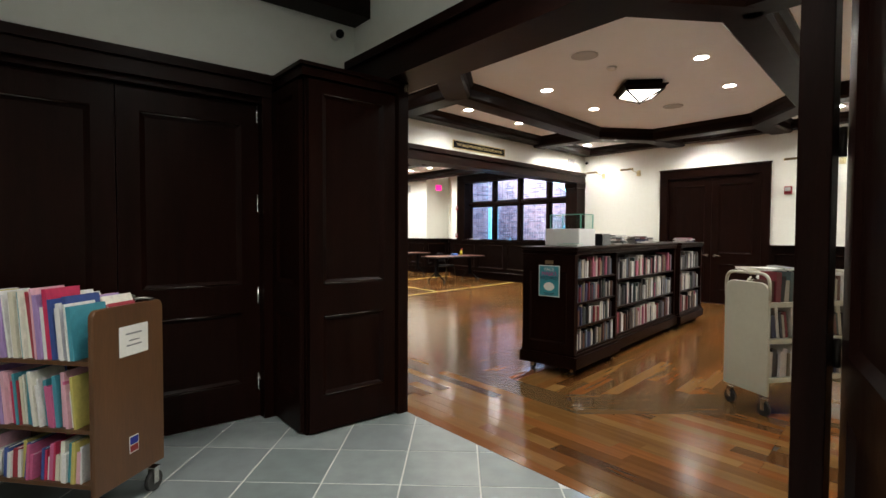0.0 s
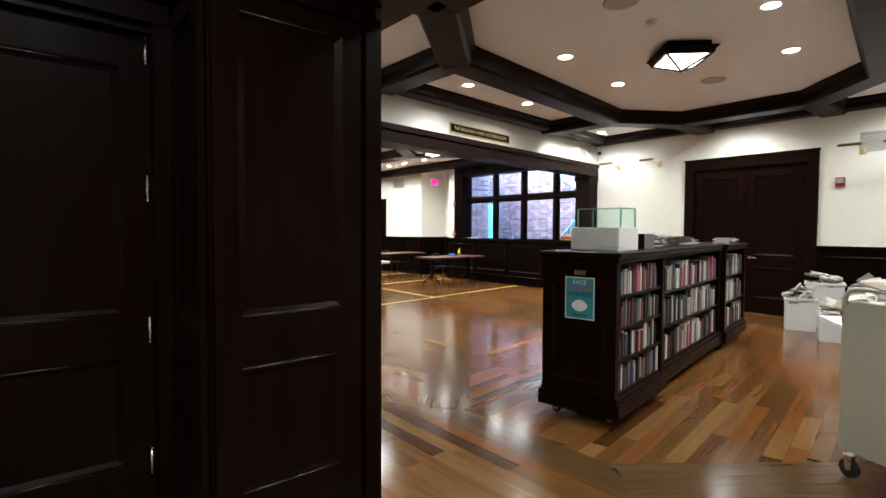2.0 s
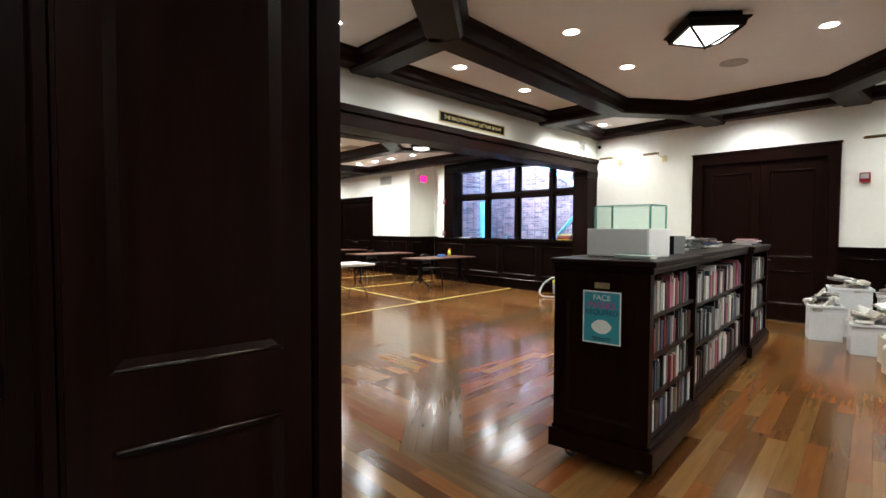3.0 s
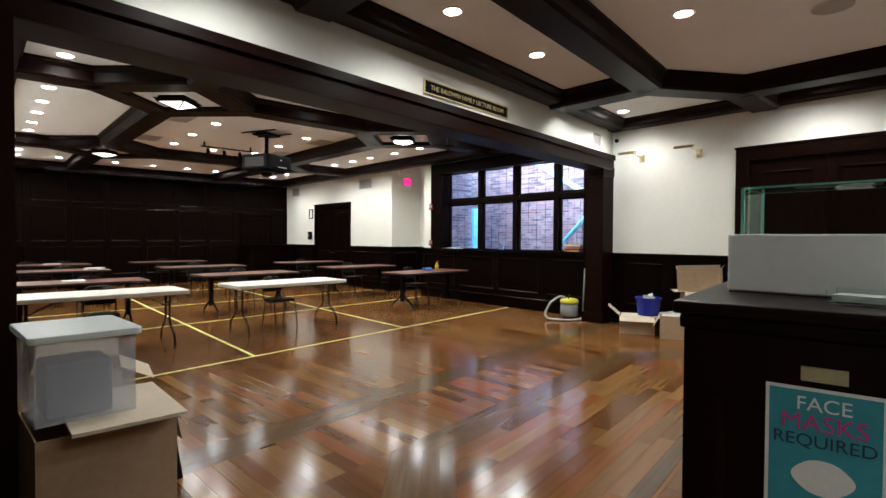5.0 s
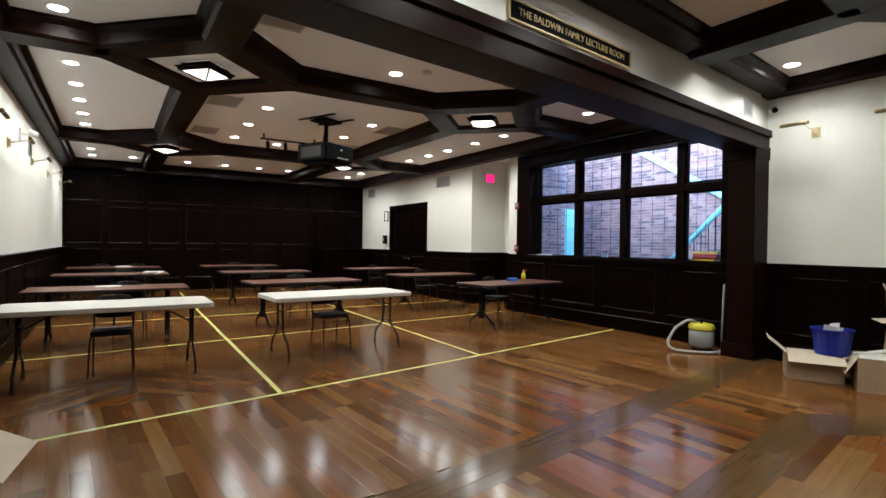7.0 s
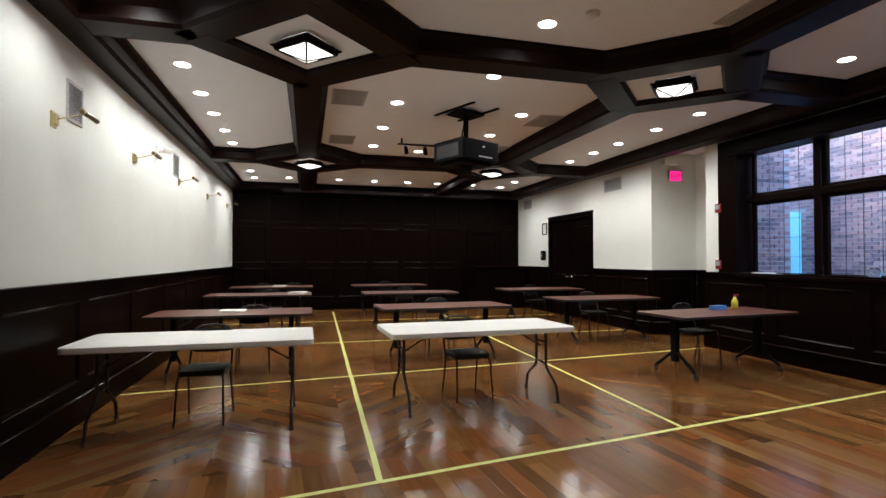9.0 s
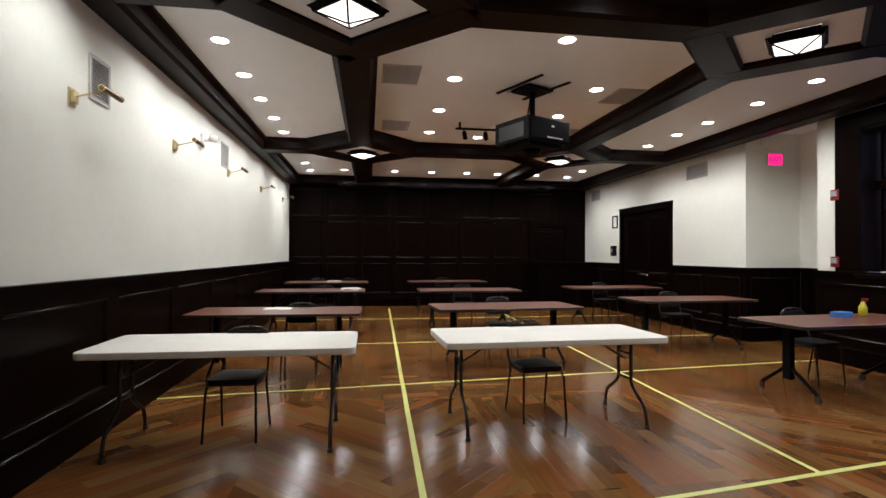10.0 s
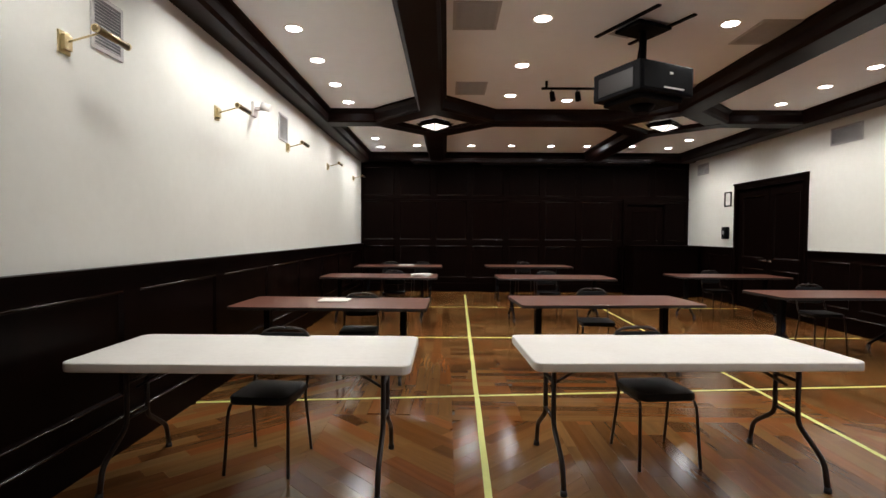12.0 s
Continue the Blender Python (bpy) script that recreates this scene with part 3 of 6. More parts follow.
for a, b in zip(ys, ys[1:]):
    for z0, z1 in ((WINZ0 + 0.03, 2.24), (2.34, WINZ1)):
        p = part("pane", boxes((WINX - 0.003, WINX + 0.003, a + 0.03, b - 0.03, z0, z1)), GLASS, win)
        p.visible_shadow = False
        bm = boxes((WINX - 0.03, WINX + 0.03, a + 0.05, a + 0.09, z0, z1), (WINX - 0.03, WINX + 0.03, b - 0.09, b - 0.05, z0, z1), (WINX - 0.03, WINX + 0.03, a + 0.09, b - 0.09, z0, z0 + 0.04), (WINX - 0.03, WINX + 0.03, a + 0.09, b - 0.09, z1 - 0.04, z1))
        part("sash", bm, BLACKWOOD, win)
        bm = bmesh.new()
        n = 4
        for k in range(1, n):
            y = a + 0.09 + (b - a - 0.18) * k / n
            bx(bm, WINX - 0.004, WINX + 0.004, y - 0.0012, y + 0.0012, z0 + 0.04, z1 - 0.04)
        nz = 4 if z1 < 2.3 else 3
        for k in range(1, nz):
            z = z0 + (z1 - z0) * k / nz
            bx(bm, WINX - 0.0035, WINX + 0.0035, a + 0.09, b - 0.09, z - 0.0016, z + 0.0016)
        part("lead_came", bm, BLACK, win)


# ---- lamps ----
def downlight(x, y, z=CZ):
    d = thing("recessed_light", "round white recessed ceiling light, lit", "ceiling light", pose(x, y, z), "recessed ceiling lights")
    bm = bmesh.new()
    n = 24
    for r0, r1, z0, z1 in ((0.088, 0.098, -0.006, 0.0), (0.078, 0.088, -0.006, -0.006), (0.072, 0.078, -0.002, -0.006)):
        for k in range(n):
            a, b = 2 * math.pi * k / n, 2 * math.pi * (k + 1) / n
            quad(bm, *[(r * math.cos(t), r * math.sin(t), zz) for r, t, zz in ((r0, a, z0), (r0, b, z0), (r1, b, z1), (r1, a, z1))])
    bmesh.ops.remove_doubles(bm, verts=bm.verts, dist=1e-5)
    part("trim_ring", bm, WHITEPL, d)
    bm = bmesh.new()
    bmesh.ops.create_circle(bm, cap_ends=True, segments=24, radius=0.0735, matrix=Matrix.Translation((0, 0, -0.0025)))
    part("lens", bm, LENS, d, "glowing round lens")
    return d


def beam_lamp(x, y, z=CZ):
    """The beam of a recessed light, just under its lens."""
    lamp = new("recessed_lamp", beam_data)
    lamp.matrix_basis = pose(x, y, z - 0.05)


beam_data = bpy.data.lights.new("recessed_lamp", "SPOT")
beam_data.energy, beam_data.color = BEAM, (1.0, 0.975, 0.88)
beam_data.spot_size, beam_data.spot_blend, beam_data.shadow_soft_size = radians(152), 0.6, 0.12
first = downlight(2.68, 10.4)
beam_lamp(2.68, 10.4)
spots = [(2.68, y) for y in (8.75, 11.35, 12.25, 13.2, 14.1, 15.35, 17.0, 18.0)]
spots += [(9.2, y) for y in (8.5, 9.6, 10.5, 11.4, 12.4, 13.2, 14.1, 15.1, 17.0, 18.0)]
spots += [(5.93, 8.58), (5.93, 9.88), (5.06, 11.1), (6.84, 11.2), (5.06, 12.4), (6.82, 12.43), (5.08, 13.7), (6.82, 13.7), (5.95, 14.2 - 0.25)]
spots += [(x, 17.8) for x in (3.5, 4.72, 5.62, 6.5, 7.3, 8.3)]
# (3.2, 0.4) is an unseen light, added to brighten the white box
spots += [(5.03, 5.06), (6.42, 5.2), (8.34, 5.52), (9.38, 5.78), (9.4, 3.35), (3.2, 4.87), (3.2, 0.4), (9.3, 7.72), (8.75, 7.5), (5.1, 3.5), (6.54, 3.7), (5.37, 1.5), (6.8, 1.75), (9.3, 1.1), (4.6, -0.3), (6.6, -0.3), (8.6, -0.3), ]
for x, y in spots:
    copy_thing(first, pose(x, y, CZ))
    beam_lamp(x, y)
# unseen lobby lights, added and placed only to brighten the lobby
for x, y in ((-1.6, 0.4), (0.3, 0.4), (-1.6, -1.8), (0.3, -1.8)):
    copy_thing(first, pose(x, y, 3.42))
    beam_lamp(x, y, 3.42)


def lantern(x, y, z, s=0.36):
    """A shallow pyramid lantern: a dark square rim and four glass faces with ribs, hung close under the ceiling."""
    d = thing("ceiling_lantern", "dark-rimmed pyramid lantern with glowing white glass", "ceiling light", pose(x, y, z, 0, 0, 45), "pyramid lanterns")
    bm = bmesh.new()
    i = s - 0.062
    prof = [(s - 0.06, 0.0), (s - 0.06, -0.05), (s, -0.06), (s, -0.075), (s - 0.02, -0.085), (s - 0.032, -0.11), (s - 0.036, -0.135), (i, -0.135), (i - 0.01, -0.11)]
    for a in range(4):
        m = pose(0, 0, 0, 0, 0, 90 * a)
        for (u, z0), (w, z1) in zip(prof, prof[1:]):
            quad(bm, *[m @ Vector(p) for p in ((-u, -u, z0), (u, -u, z0), (w, -w, z1), (-w, -w, z1))])
    bmesh.ops.remove_doubles(bm, verts=bm.verts, dist=1e-4)
    part("rim", bm, BLACKWOOD, d, "dark bronze rim")
    apex = Vector((0, 0, -0.25))
    c = [Vector((sx * i, sy * i, -0.132)) for sx, sy in ((-1, -1), (1, -1), (1, 1), (-1, 1))]
    for k in range(4):
        bm = bmesh.new()
        bm.faces.new([bm.verts.new(p) for p in (c[k], c[(k + 1) % 4], apex)])
        part("glass_pane", bm, LANT, d, "glowing white glass")
    for k in range(4):
        bm = bmesh.new()
        tube(bm, [c[k], apex], 0.012, 6)
        part("rib", bm, BLACK, d)
    bm = bmesh.new()
    tube(bm, [apex + Vector((0, 0, 0.01)), apex + Vector((0, 0, -0.02))], [0.014, 0.004], 8)
    part("finial", bm, BLACK, d)
    return d


ln = lantern(5.82, 2.5, CZ, 0.285)
for x, y in LAMPS_AT:
    o = copy_thing(ln, pose(x, y, 3.27, 0, 0, 45))
    o.scale = (0.755, 0.755, 0.62)
    bm = bmesh.new()
    plate(bm, [(0.74, 0), (0, 0.74), (-0.74, 0), (0, -0.74)], 3.272, 3.30, pose(x, y, 0))
    structure("ceiling_panel", bm, CEIL, "white panel inside a diamond of beams", "ceiling")


# ---- lettering ----
def letters(text, size, material, parent, m, name="lettering", depth=0.002):
    cu = bpy.data.curves.new("lettering", "FONT")
    cu.body, cu.size, cu.extrude, cu.align_x, cu.align_y = text, size, depth, "CENTER", "CENTER"
    ob = bpy.data.objects.new("lettering", cu)
    scene.collection.objects.link(ob)
    me = bpy.data.meshes.new_from_object(ob.evaluated_get(bpy.context.evaluated_depsgraph_get()))
    bpy.data.objects.remove(ob)
    me.materials.clear()
    me.materials.append(material)
    o = new(name, me)
    o.parent = parent
    o.matrix_basis = m
    return o


# ---- folding tables ----
def folding_table(m):
    d = thing("folding_table", "white plastic folding table on brown steel legs", "table", m, "white folding tables")
    L, D, H = 0.915, 0.395, 0.74
    bm = bmesh.new()
    plate(bm, rounded(-L, L, -D, D, 0.06), H - 0.05, H)
    part("tabletop", bevel(bm, 0.010, 3), WHITEPL, d)
    for s in (-1, 1):
        x = s * 0.74
        for t in (-1, 1):
            bm = bmesh.new()
            tube(bm, bend([(x, t * 0.10, H - 0.05), (x, t * 0.10, 0.30), (x, t * 0.31, 0.16), (x, t * 0.34, 0.012)], r=0.05), 0.0145, 10)
            lg = part("leg", bm, STEEL, d)
            bm = bmesh.new()
            tube(bm, [(x, t * 0.34, 0.03), (x, t * 0.34, 0.0)], [0.018, 0.02], 10)
            part("foot_cap", bm, RUBBER, lg)
        bm = bmesh.new()
        tube(bm, [(x, -0.10, 0.34), (x, 0.10, 0.34)], 0.011, 8)
        tube(bm, [(x, -0.10, 0.55), (x, 0.10, 0.55)], 0.011, 8)
        tube(bm, [(x, -0.28, H - 0.06), (x, 0.28, H - 0.06)], 0.014, 8)
        apart("cross_bar", bm, STEEL, d)
        bm = bmesh.new()
        tube(bm, bend([(x, 0.0, 0.50), (x - s * 0.22, 0.0, 0.63), (x - s * 0.48, 0.0, H - 0.055)], r=0.06), 0.009, 8)
        part("brace", bm, STEEL, d)
    return d


ft = folding_table(pose(3.09, 9.33, 0, 0, 0, 0))
copy_thing(ft, pose(5.56, 9.45, 0, 0, 0, 2.5))


def training_table(m, label="brown laminate training table on black wheeled legs"):
    d = thing("training_table", label, "table", m, "brown training tables")
    L, D, H = 0.93, 0.40, 0.74
    bm = bmesh.new()
    plate(bm, rounded(-L, L, -D, D, 0.05), H - 0.028, H)
    part("tabletop", bevel(bm, 0.003, 1), LAMINATE, d)
    bm = bmesh.new()
    o, i = rounded(-L - 0.004, L + 0.004, -D - 0.004, D + 0.004, 0.054), rounded(-L + 0.006, L - 0.006, -D + 0.006, D - 0.006, 0.044)
    for k in range(len(o)):
        l = (k + 1) % len(o)
        for (a, z0), (b, z1) in (((o, H - 0.03), (o, H - 0.004)), ((o, H - 0.03), (i, H - 0.032))):
            quad(bm, (*a[k], z0), (*a[l], z0), (*b[l], z1), (*b[k], z1))
    part("edge_band", bm, EDGE, d, "black rubber edge band")
    part("modesty_rail", boxes((-0.7, 0.7, -0.03, 0.03, H - 0.075, H - 0.03)), BLACK, d)
    for s in (-1, 1):
        x = s * 0.68
        bm = bmesh.new()
        bx(bm, x - 0.03, x + 0.03, -0.045, 0.045, 0.16, H - 0.03)
        part("leg_post", bevel(bm, 0.008), BLACK, d)
        for t in (-1, 1):
            bm = bmesh.new()
            tube(bm, bend([(x, 0, 0.30), (x, t * 0.12, 0.21), (x, t * 0.24, 0.12), (x, t * 0.31, 0.075)], r=0.06), 0.018, 8)
            ft_ = part("leg", bm, BLACK, d)
            bm = bmesh.new()
            tube(bm, [(x - 0.012, t * 0.315, 0.031), (x + 0.012, t * 0.315, 0.031)], 0.031, 14)
            tube(bm, [(x, t * 0.315, 0.03), (x, t * 0.315, 0.09)], 0.010, 8)
            part("caster", bm, RUBBER, ft_)
    return d


tt = training_table(pose(3.08, 11.4, 0, 0, 0, -1))
for x, y, r in ((5.83, 11.72, 4), (3.1, 14.75, 0), (5.95, 14.75, 1), (3.15, 17.5, 1), (6.0, 17.75, 2), (8.95, 9.95, 5), (8.9, 12.5, 2), (9.05, 15.25, 0)):
    copy_thing(tt, pose(x, y, 0, 0, 0, r))


# ---- chairs ----
def chair(m):
    """A stacking chair with its back towards +y."""
    d = thing("stacking_chair", "black vinyl stacking chair on a brown steel frame", "chair", m, "stacking chairs")
    bm = bmesh.new()
    plate(bm, rounded(-0.21, 0.21, -0.21, 0.20, 0.07), 0.42, 0.468)
    part("seat", bevel(bm, 0.018, 3), VINYL, d)
    bm = bmesh.new()
    plate(bm, rounded(-0.20, 0.20, 0, 0.22, 0.05), -0.018, 0.018, pose(0, 0.235, 0.56, 82, 0, 0))
    part("backrest", bevel(bm, 0.010, 2), VINYL, d)
    for s in (-1, 1):
        bm = bmesh.new()
        tube(bm, bend([(s * 0.195, -0.17, 0.415), (s * 0.205, -0.19, 0.38), (s * 0.22, -0.225, 0.0)], r=0.03), 0.011, 8)
        part("leg", bm, STEEL, d)
        bm = bmesh.new()
        tube(bm, bend([(s * 0.215, 0.225, 0.0), (s * 0.20, 0.14, 0.40), (s * 0.20, 0.21, 0.52), (s * 0.19, 0.265, 0.76), (s * 0.12, 0.275, 0.80), (0, 0.277, 0.805)], r=0.04), 0.011, 8)
        part("leg", bm, STEEL, d)
    bm = bmesh.new()
    tube(bm, [(-0.19, -0.15, 0.412), (-0.19, 0.13, 0.412)], 0.010, 8)
    tube(bm, [(0.19, -0.15, 0.412), (0.19, 0.13, 0.412)], 0.010, 8)
    tube(bm, [(-0.19, 0.08, 0.40), (0.19, 0.08, 0.40)], 0.010, 8)
    part("seat_frame", bm, STEEL, d)
    return d


ch = chair(pose(3.10, 9.46, 0, 0, 0, -4))
ch.scale = (0.88, 0.92, 0.98)
for x, y, r in ((5.53, 9.60, 6), (3.3, 11.5, 3), (5.9, 12.15, -4), (3.3, 14.95, 5), (5.95, 15.1, 0), (2.9, 17.9, 4), (3.6, 17.9, -6), (6.0, 18.15, 3), (9.0, 10.35, 8), (9.0, 12.9, -3), (9.1, 15.6, 4)):
    copy_thing(ch, pose(x, y, 0, 0, 0, r)).scale = (0.88, 0.92, 0.98)


# ---- bookcase on casters ----
BK = pose(3.358, 2.375, 0, 0, 0, 9.4)      # its near end; x runs along it
CASEB = 0.58


def caster(parent, x, y, m=None, r=0.035, mat_=RUBBER):
    bm = bmesh.new()
    tube(bm, [(x - 0.012, y, r), (x + 0.012, y, r)], r, 16)
    c = part("caster", bm, mat_, parent)
    bm = bmesh.new()
    for s in (-1, 1):
        bx(bm, x + s * 0.018 - 0.002, x + s * 0.018 + 0.002, y - 0.018, y + 0.018, r - 0.01, 2 * r + 0.02)
    bx(bm, x - 0.025, x + 0.025, y - 0.025, y + 0.025, 2 * r + 0.018, 2 * r + 0.024)
    part("fork", bm, NICKEL, c, "steel fork")


def bookcase(x0, length, rows, depth, top_proud, label, end_panel=False):
    """A double-faced case; books stand on the side towards -y."""
    d = thing("bookcase", label, "bookcase", BK @ pose(x0, 0, 0), "bookcases in a row")
    y0, y1, H = -depth / 2 - 0.3, depth / 2 - 0.3, 1.27
    bm = boxes((-0.03, length + 0.03, y0 - 0.03, y1 + 0.03, 0.085, 0.20), (-0.015, length + 0.015, y0 - 0.015, y1 + 0.015, 0.20, 0.225))
    part("plinth", bevel(bm, 0.008), DARK, d)
    p = top_proud
    part("top", bevel(boxes((-p, length + p, y0 - p, y1 + p, H - 0.035, H)), 0.009, 2), DARKX, d, "dark polished top with a moulded edge")
    part("top_moulding", bevel(boxes((-0.015, length + 0.015, y0 - 0.015, y1 + 0.015, H - 0.075, H - 0.035)), 0.01), DARK, d)
    for a, b in ((0, 0.045), (length - 0.045, length)):
        part("side", boxes((a, b, y0, y1, 0.225, H - 0.075)), DARK, d)
    part("back", boxes((0.045, length - 0.045, -0.32, -0.28, 0.225, H - 0.075)), DARK, d)
    zs = [0.225 + 0.02 + (H - 0.075 - 0.245) * k / rows for k in range(rows)]
    for z in zs:
        part("shelf", boxes((0.045, length - 0.045, y0 + 0.01, y1 - 0.01, z - 0.02, z)), DARK, d)
    if end_panel:
        bm = bmesh.new()
        w = y1 - y0
        paneled(bm, w, H - 0.30, 0.02, [(0.08, w - 0.08, 0.09, H - 0.47)], pose(-0.02, y1, 0.225, 0, 0, -90), 0.02, 0.012)
        part("end_panel", bm, DARK, d)
        part("brass_plate", bevel(boxes((-0.026, -0.0205, -0.36, -0.27, 1.10, 1.135)), 0.001, 1), BRASS, d, "small brass plate")
    for cx in (0.09, length - 0.09):
        for cy in (y0 + 0.07, y1 - 0.07):
            caster(d, cx, cy)
    return zs, y0


SPINES = [(0.015, 0.015, 0.02), (0.50, 0.48, 0.44), (0.17, 0.02, 0.03), (0.62, 0.61, 0.58), (0.03, 0.04, 0.10), (0.24, 0.20, 0.14), (0.03, 0.03, 0.035), (0.70, 0.69, 0.67), (0.11, 0.05, 0.035), (0.04, 0.06, 0.06),
          (0.42, 0.12, 0.19), (0.14, 0.14, 0.15), (0.02, 0.02, 0.03), (0.42, 0.39, 0.32), (0.07, 0.06, 0.055), (0.12, 0.15, 0.20), (0.65, 0.64, 0.63), (0.05, 0.05, 0.06), (0.56, 0.54, 0.50), (0.01, 0.01, 0.012)]
COVER = varied("book_cover", SPINES, 0.42)
KIDS = varied("bright_book_cover", [(0.55, 0.03, 0.10), (0.76, 0.74, 0.66), (0.72, 0.71, 0.70), (0.06, 0.28, 0.36), (0.74, 0.73, 0.72), (0.55, 0.12, 0.26), (0.66, 0.62, 0.50), (0.34, 0.03, 0.05), (0.76, 0.75, 0.74), (0.36, 0.24, 0.50), (0.70, 0.40, 0.48), (0.04, 0.08, 0.28), (0.78, 0.77, 0.75), (0.55, 0.48, 0.14)], 0.38)


def book_mesh(cover):
    """A unit book, spine towards -y, standing: cover boards and a sunk block of pages."""
    bm = bmesh.new()
    bx(bm, -0.5, -0.42, -1, 0, 0, 1), bx(bm, 0.42, 0.5, -1, 0, 0, 1), bx(bm, -0.42, 0.42, -1.0, -0.95, 0, 1)
    n = len(bm.faces)
    bx(bm, -0.42, 0.42, -0.95, -0.03, 0.02, 0.97)
    bm.faces.ensure_lookup_table()
    for f in bm.faces[n:]:
        f.material_index = 1
    bmesh.ops.recalc_face_normals(bm, faces=bm.faces)
    me = bpy.data.meshes.new("book")
    bm.to_mesh(me)
    bm.free()
    me.materials.append(cover)
    me.materials.append(PAPER)
    return me


JOINED = varied("joined_book_covers", SPINES, 0.42, True)
BOOK, KBOOK = book_mesh(COVER), book_mesh(KIDS)
rnd = random.Random(7)


def row_of_books(m, length, depth_to, hmin, hmax, me, group, label, tmin=0.018, tmax=0.048, gaps=0.04, dep=(0.14, 0.2), tilt=0):
    """Books side by side along x of m, their spines near y = depth_to."""
    x = 0.004
    while True:
        t, h, dp = rnd.uniform(tmin, tmax), rnd.uniform(hmin, hmax), rnd.uniform(*dep)
        if x + t > length:
            break
        if rnd.random() > gaps:
            lean = rnd.choice((0, 0, 0, 0, 0, 3, -2)) if rnd.random() < 0.6 else 0
            lean += tilt
            o = new("picture_book" if me == KBOOK else "book", me)
            o.matrix_basis = m @ pose(x + t / 2, depth_to + rnd.uniform(0, 0.025) + dp, 0.001 + t * abs(math.sin(radians(lean))) / 2, 0, lean, 0) @ Matrix.Diagonal((t - 0.002, dp, h, 1))
            tagged(o, label, "book", group)
            x += t / math.cos(radians(tilt)) + abs(math.sin(radians(lean - tilt))) * h * 0.5
        else:
            x += t * rnd.uniform(0.6, 1.6)


for x0, ln_, rows, dp_, pr, lb, ep in ((0, 1.02, 4, CASEB, 0.03, "dark wooden bookcase end on casters, full of books", True), (1.07, 2.18, 3, CASEB - 0.1, 0.02, "long dark wooden bookcase full of books", False), (3.30, 1.15, 3, CASEB, 0.03, "dark wooden bookcase on casters, full of books", False)):
    zs, y0 = bookcase(x0, ln_, rows, dp_, pr, lb, ep)
    if x0 > 1:
        bm = bmesh.new()
        for z in zs:
            x = 0.05
            while x < ln_ - 0.1:
                t = rnd.uniform(0.018, 0.048)
                if rnd.random() > 0.05:
                    bx(bm, x0 + x, x0 + x + t - 0.002, y0 + 0.02 + rnd.uniform(0, 0.025), y0 + 0.2, z + 0.001, z + rnd.uniform(0.18, 0.262), BK)
                x += t
        tagged(part("books", bm, JOINED), "rows of library books filling a bookcase", "books", kind="stuff")
        continue
    for z in zs:
        row_of_books(BK @ pose(x0 + 0.05, 0, z), ln_ - 0.1, y0 + 0.02, 0.145 if rows == 4 else 0.18, 0.212 if rows == 4 else 0.265, BOOK, "books on the bookcases", "hardback book standing on a bookcase shelf")
        if x0 == 0:
            row_of_books(BK @ pose(x0 + ln_ - 0.05, -0.6, z, 0, 0, 180), ln_ - 0.1, y0 + 0.02, 0.145, 0.212, BOOK, "books on the bookcases", "hardback book standing on a bookcase shelf")

# poster on the end of the bookcase
ps_ = thing("poster", "teal poster about face masks taped to the bookcase", "poster", BK @ pose(-0.024, -0.315, 0.93, 90, 0, -90))
part("sheet", boxes((-0.115, 0.115, -0.155, 0.155, -0.001, 0.0005)), PAPER, ps_)
part("print", boxes((-0.107, 0.107, -0.147, 0.147, 0.0006, 0.0012)), TEAL, ps_)
PINK = mat("pink_ink", (0.50, 0.03, 0.20), (0.55, 0.05, 0.24), 0.5)
NAVY = mat("navy_ink", (0.01, 0.03, 0.06), (0.015, 0.04, 0.08), 0.5)
letters("FACE", 0.046, PAPER, ps_, pose(0, 0.115, 0.002), depth=0.0004)
letters("MASKS", 0.056, PINK, ps_, pose(0, 0.070, 0.002), depth=0.0004)
letters("REQUIRED", 0.042, NAVY, ps_, pose(0, 0.028, 0.002), depth=0.0004)
bm = bmesh.new()
plate(bm, [(0.058 * math.cos(a) * (1 + 0.06 * math.cos(4 * a)), -0.055 + 0.042 * math.sin(a)) for a in [2 * math.pi * k / 28 for k in range(28)]], 0.0014, 0.002)
part("mask_shape", bm, PAPER, ps_)
part("small_print", boxes((-0.06, 0.06, -0.125, -0.119, 0.0014, 0.002), (-0.05, 0.05, -0.136, -0.131, 0.0014, 0.002)), NAVY, ps_)

# what stands on the bookcases
TOPZ = 1.272
bx_ = thing("white_box", "white cardboard carton on the bookcase", "box", BK @ pose(0.47, -0.285, TOPZ, 0, 0, -8))
bm = bmesh.new()
plate(bm, rounded(-0.15, 0.15, -0.215, 0.215, 0.012, 3), 0, 0.18)
part("body", bevel(bm, 0.006), WHITEBOX, bx_)
gc = thing("glass_case", "greenish glass display case on the bookcase", "display case", BK @ pose(0.49, -0.29, TOPZ + 0.181, 0, 0, -8))
for b in ((-0.11, 0.11, -0.19, -0.185, 0, 0.145), (-0.11, 0.11, 0.185, 0.19, 0, 0.145), (-0.11, -0.105, -0.185, 0.185, 0, 0.145), (0.105, 0.11, -0.185, 0.185, 0, 0.145), (-0.11, 0.11, -0.19, 0.19, 0.145, 0.15)):
    part("glass_pane", boxes(b), CASEGLASS, gc)
bm = bmesh.new()
for sx in (-0.11, 0.11):
    for sy in (-0.19, 0.19):
        bx(bm, sx - 0.005, sx + 0.005, sy - 0.005, sy + 0.005, 0, 0.148)
    bx(bm, sx - 0.003, sx + 0.003, -0.187, 0.187, 0.146, 0.152)
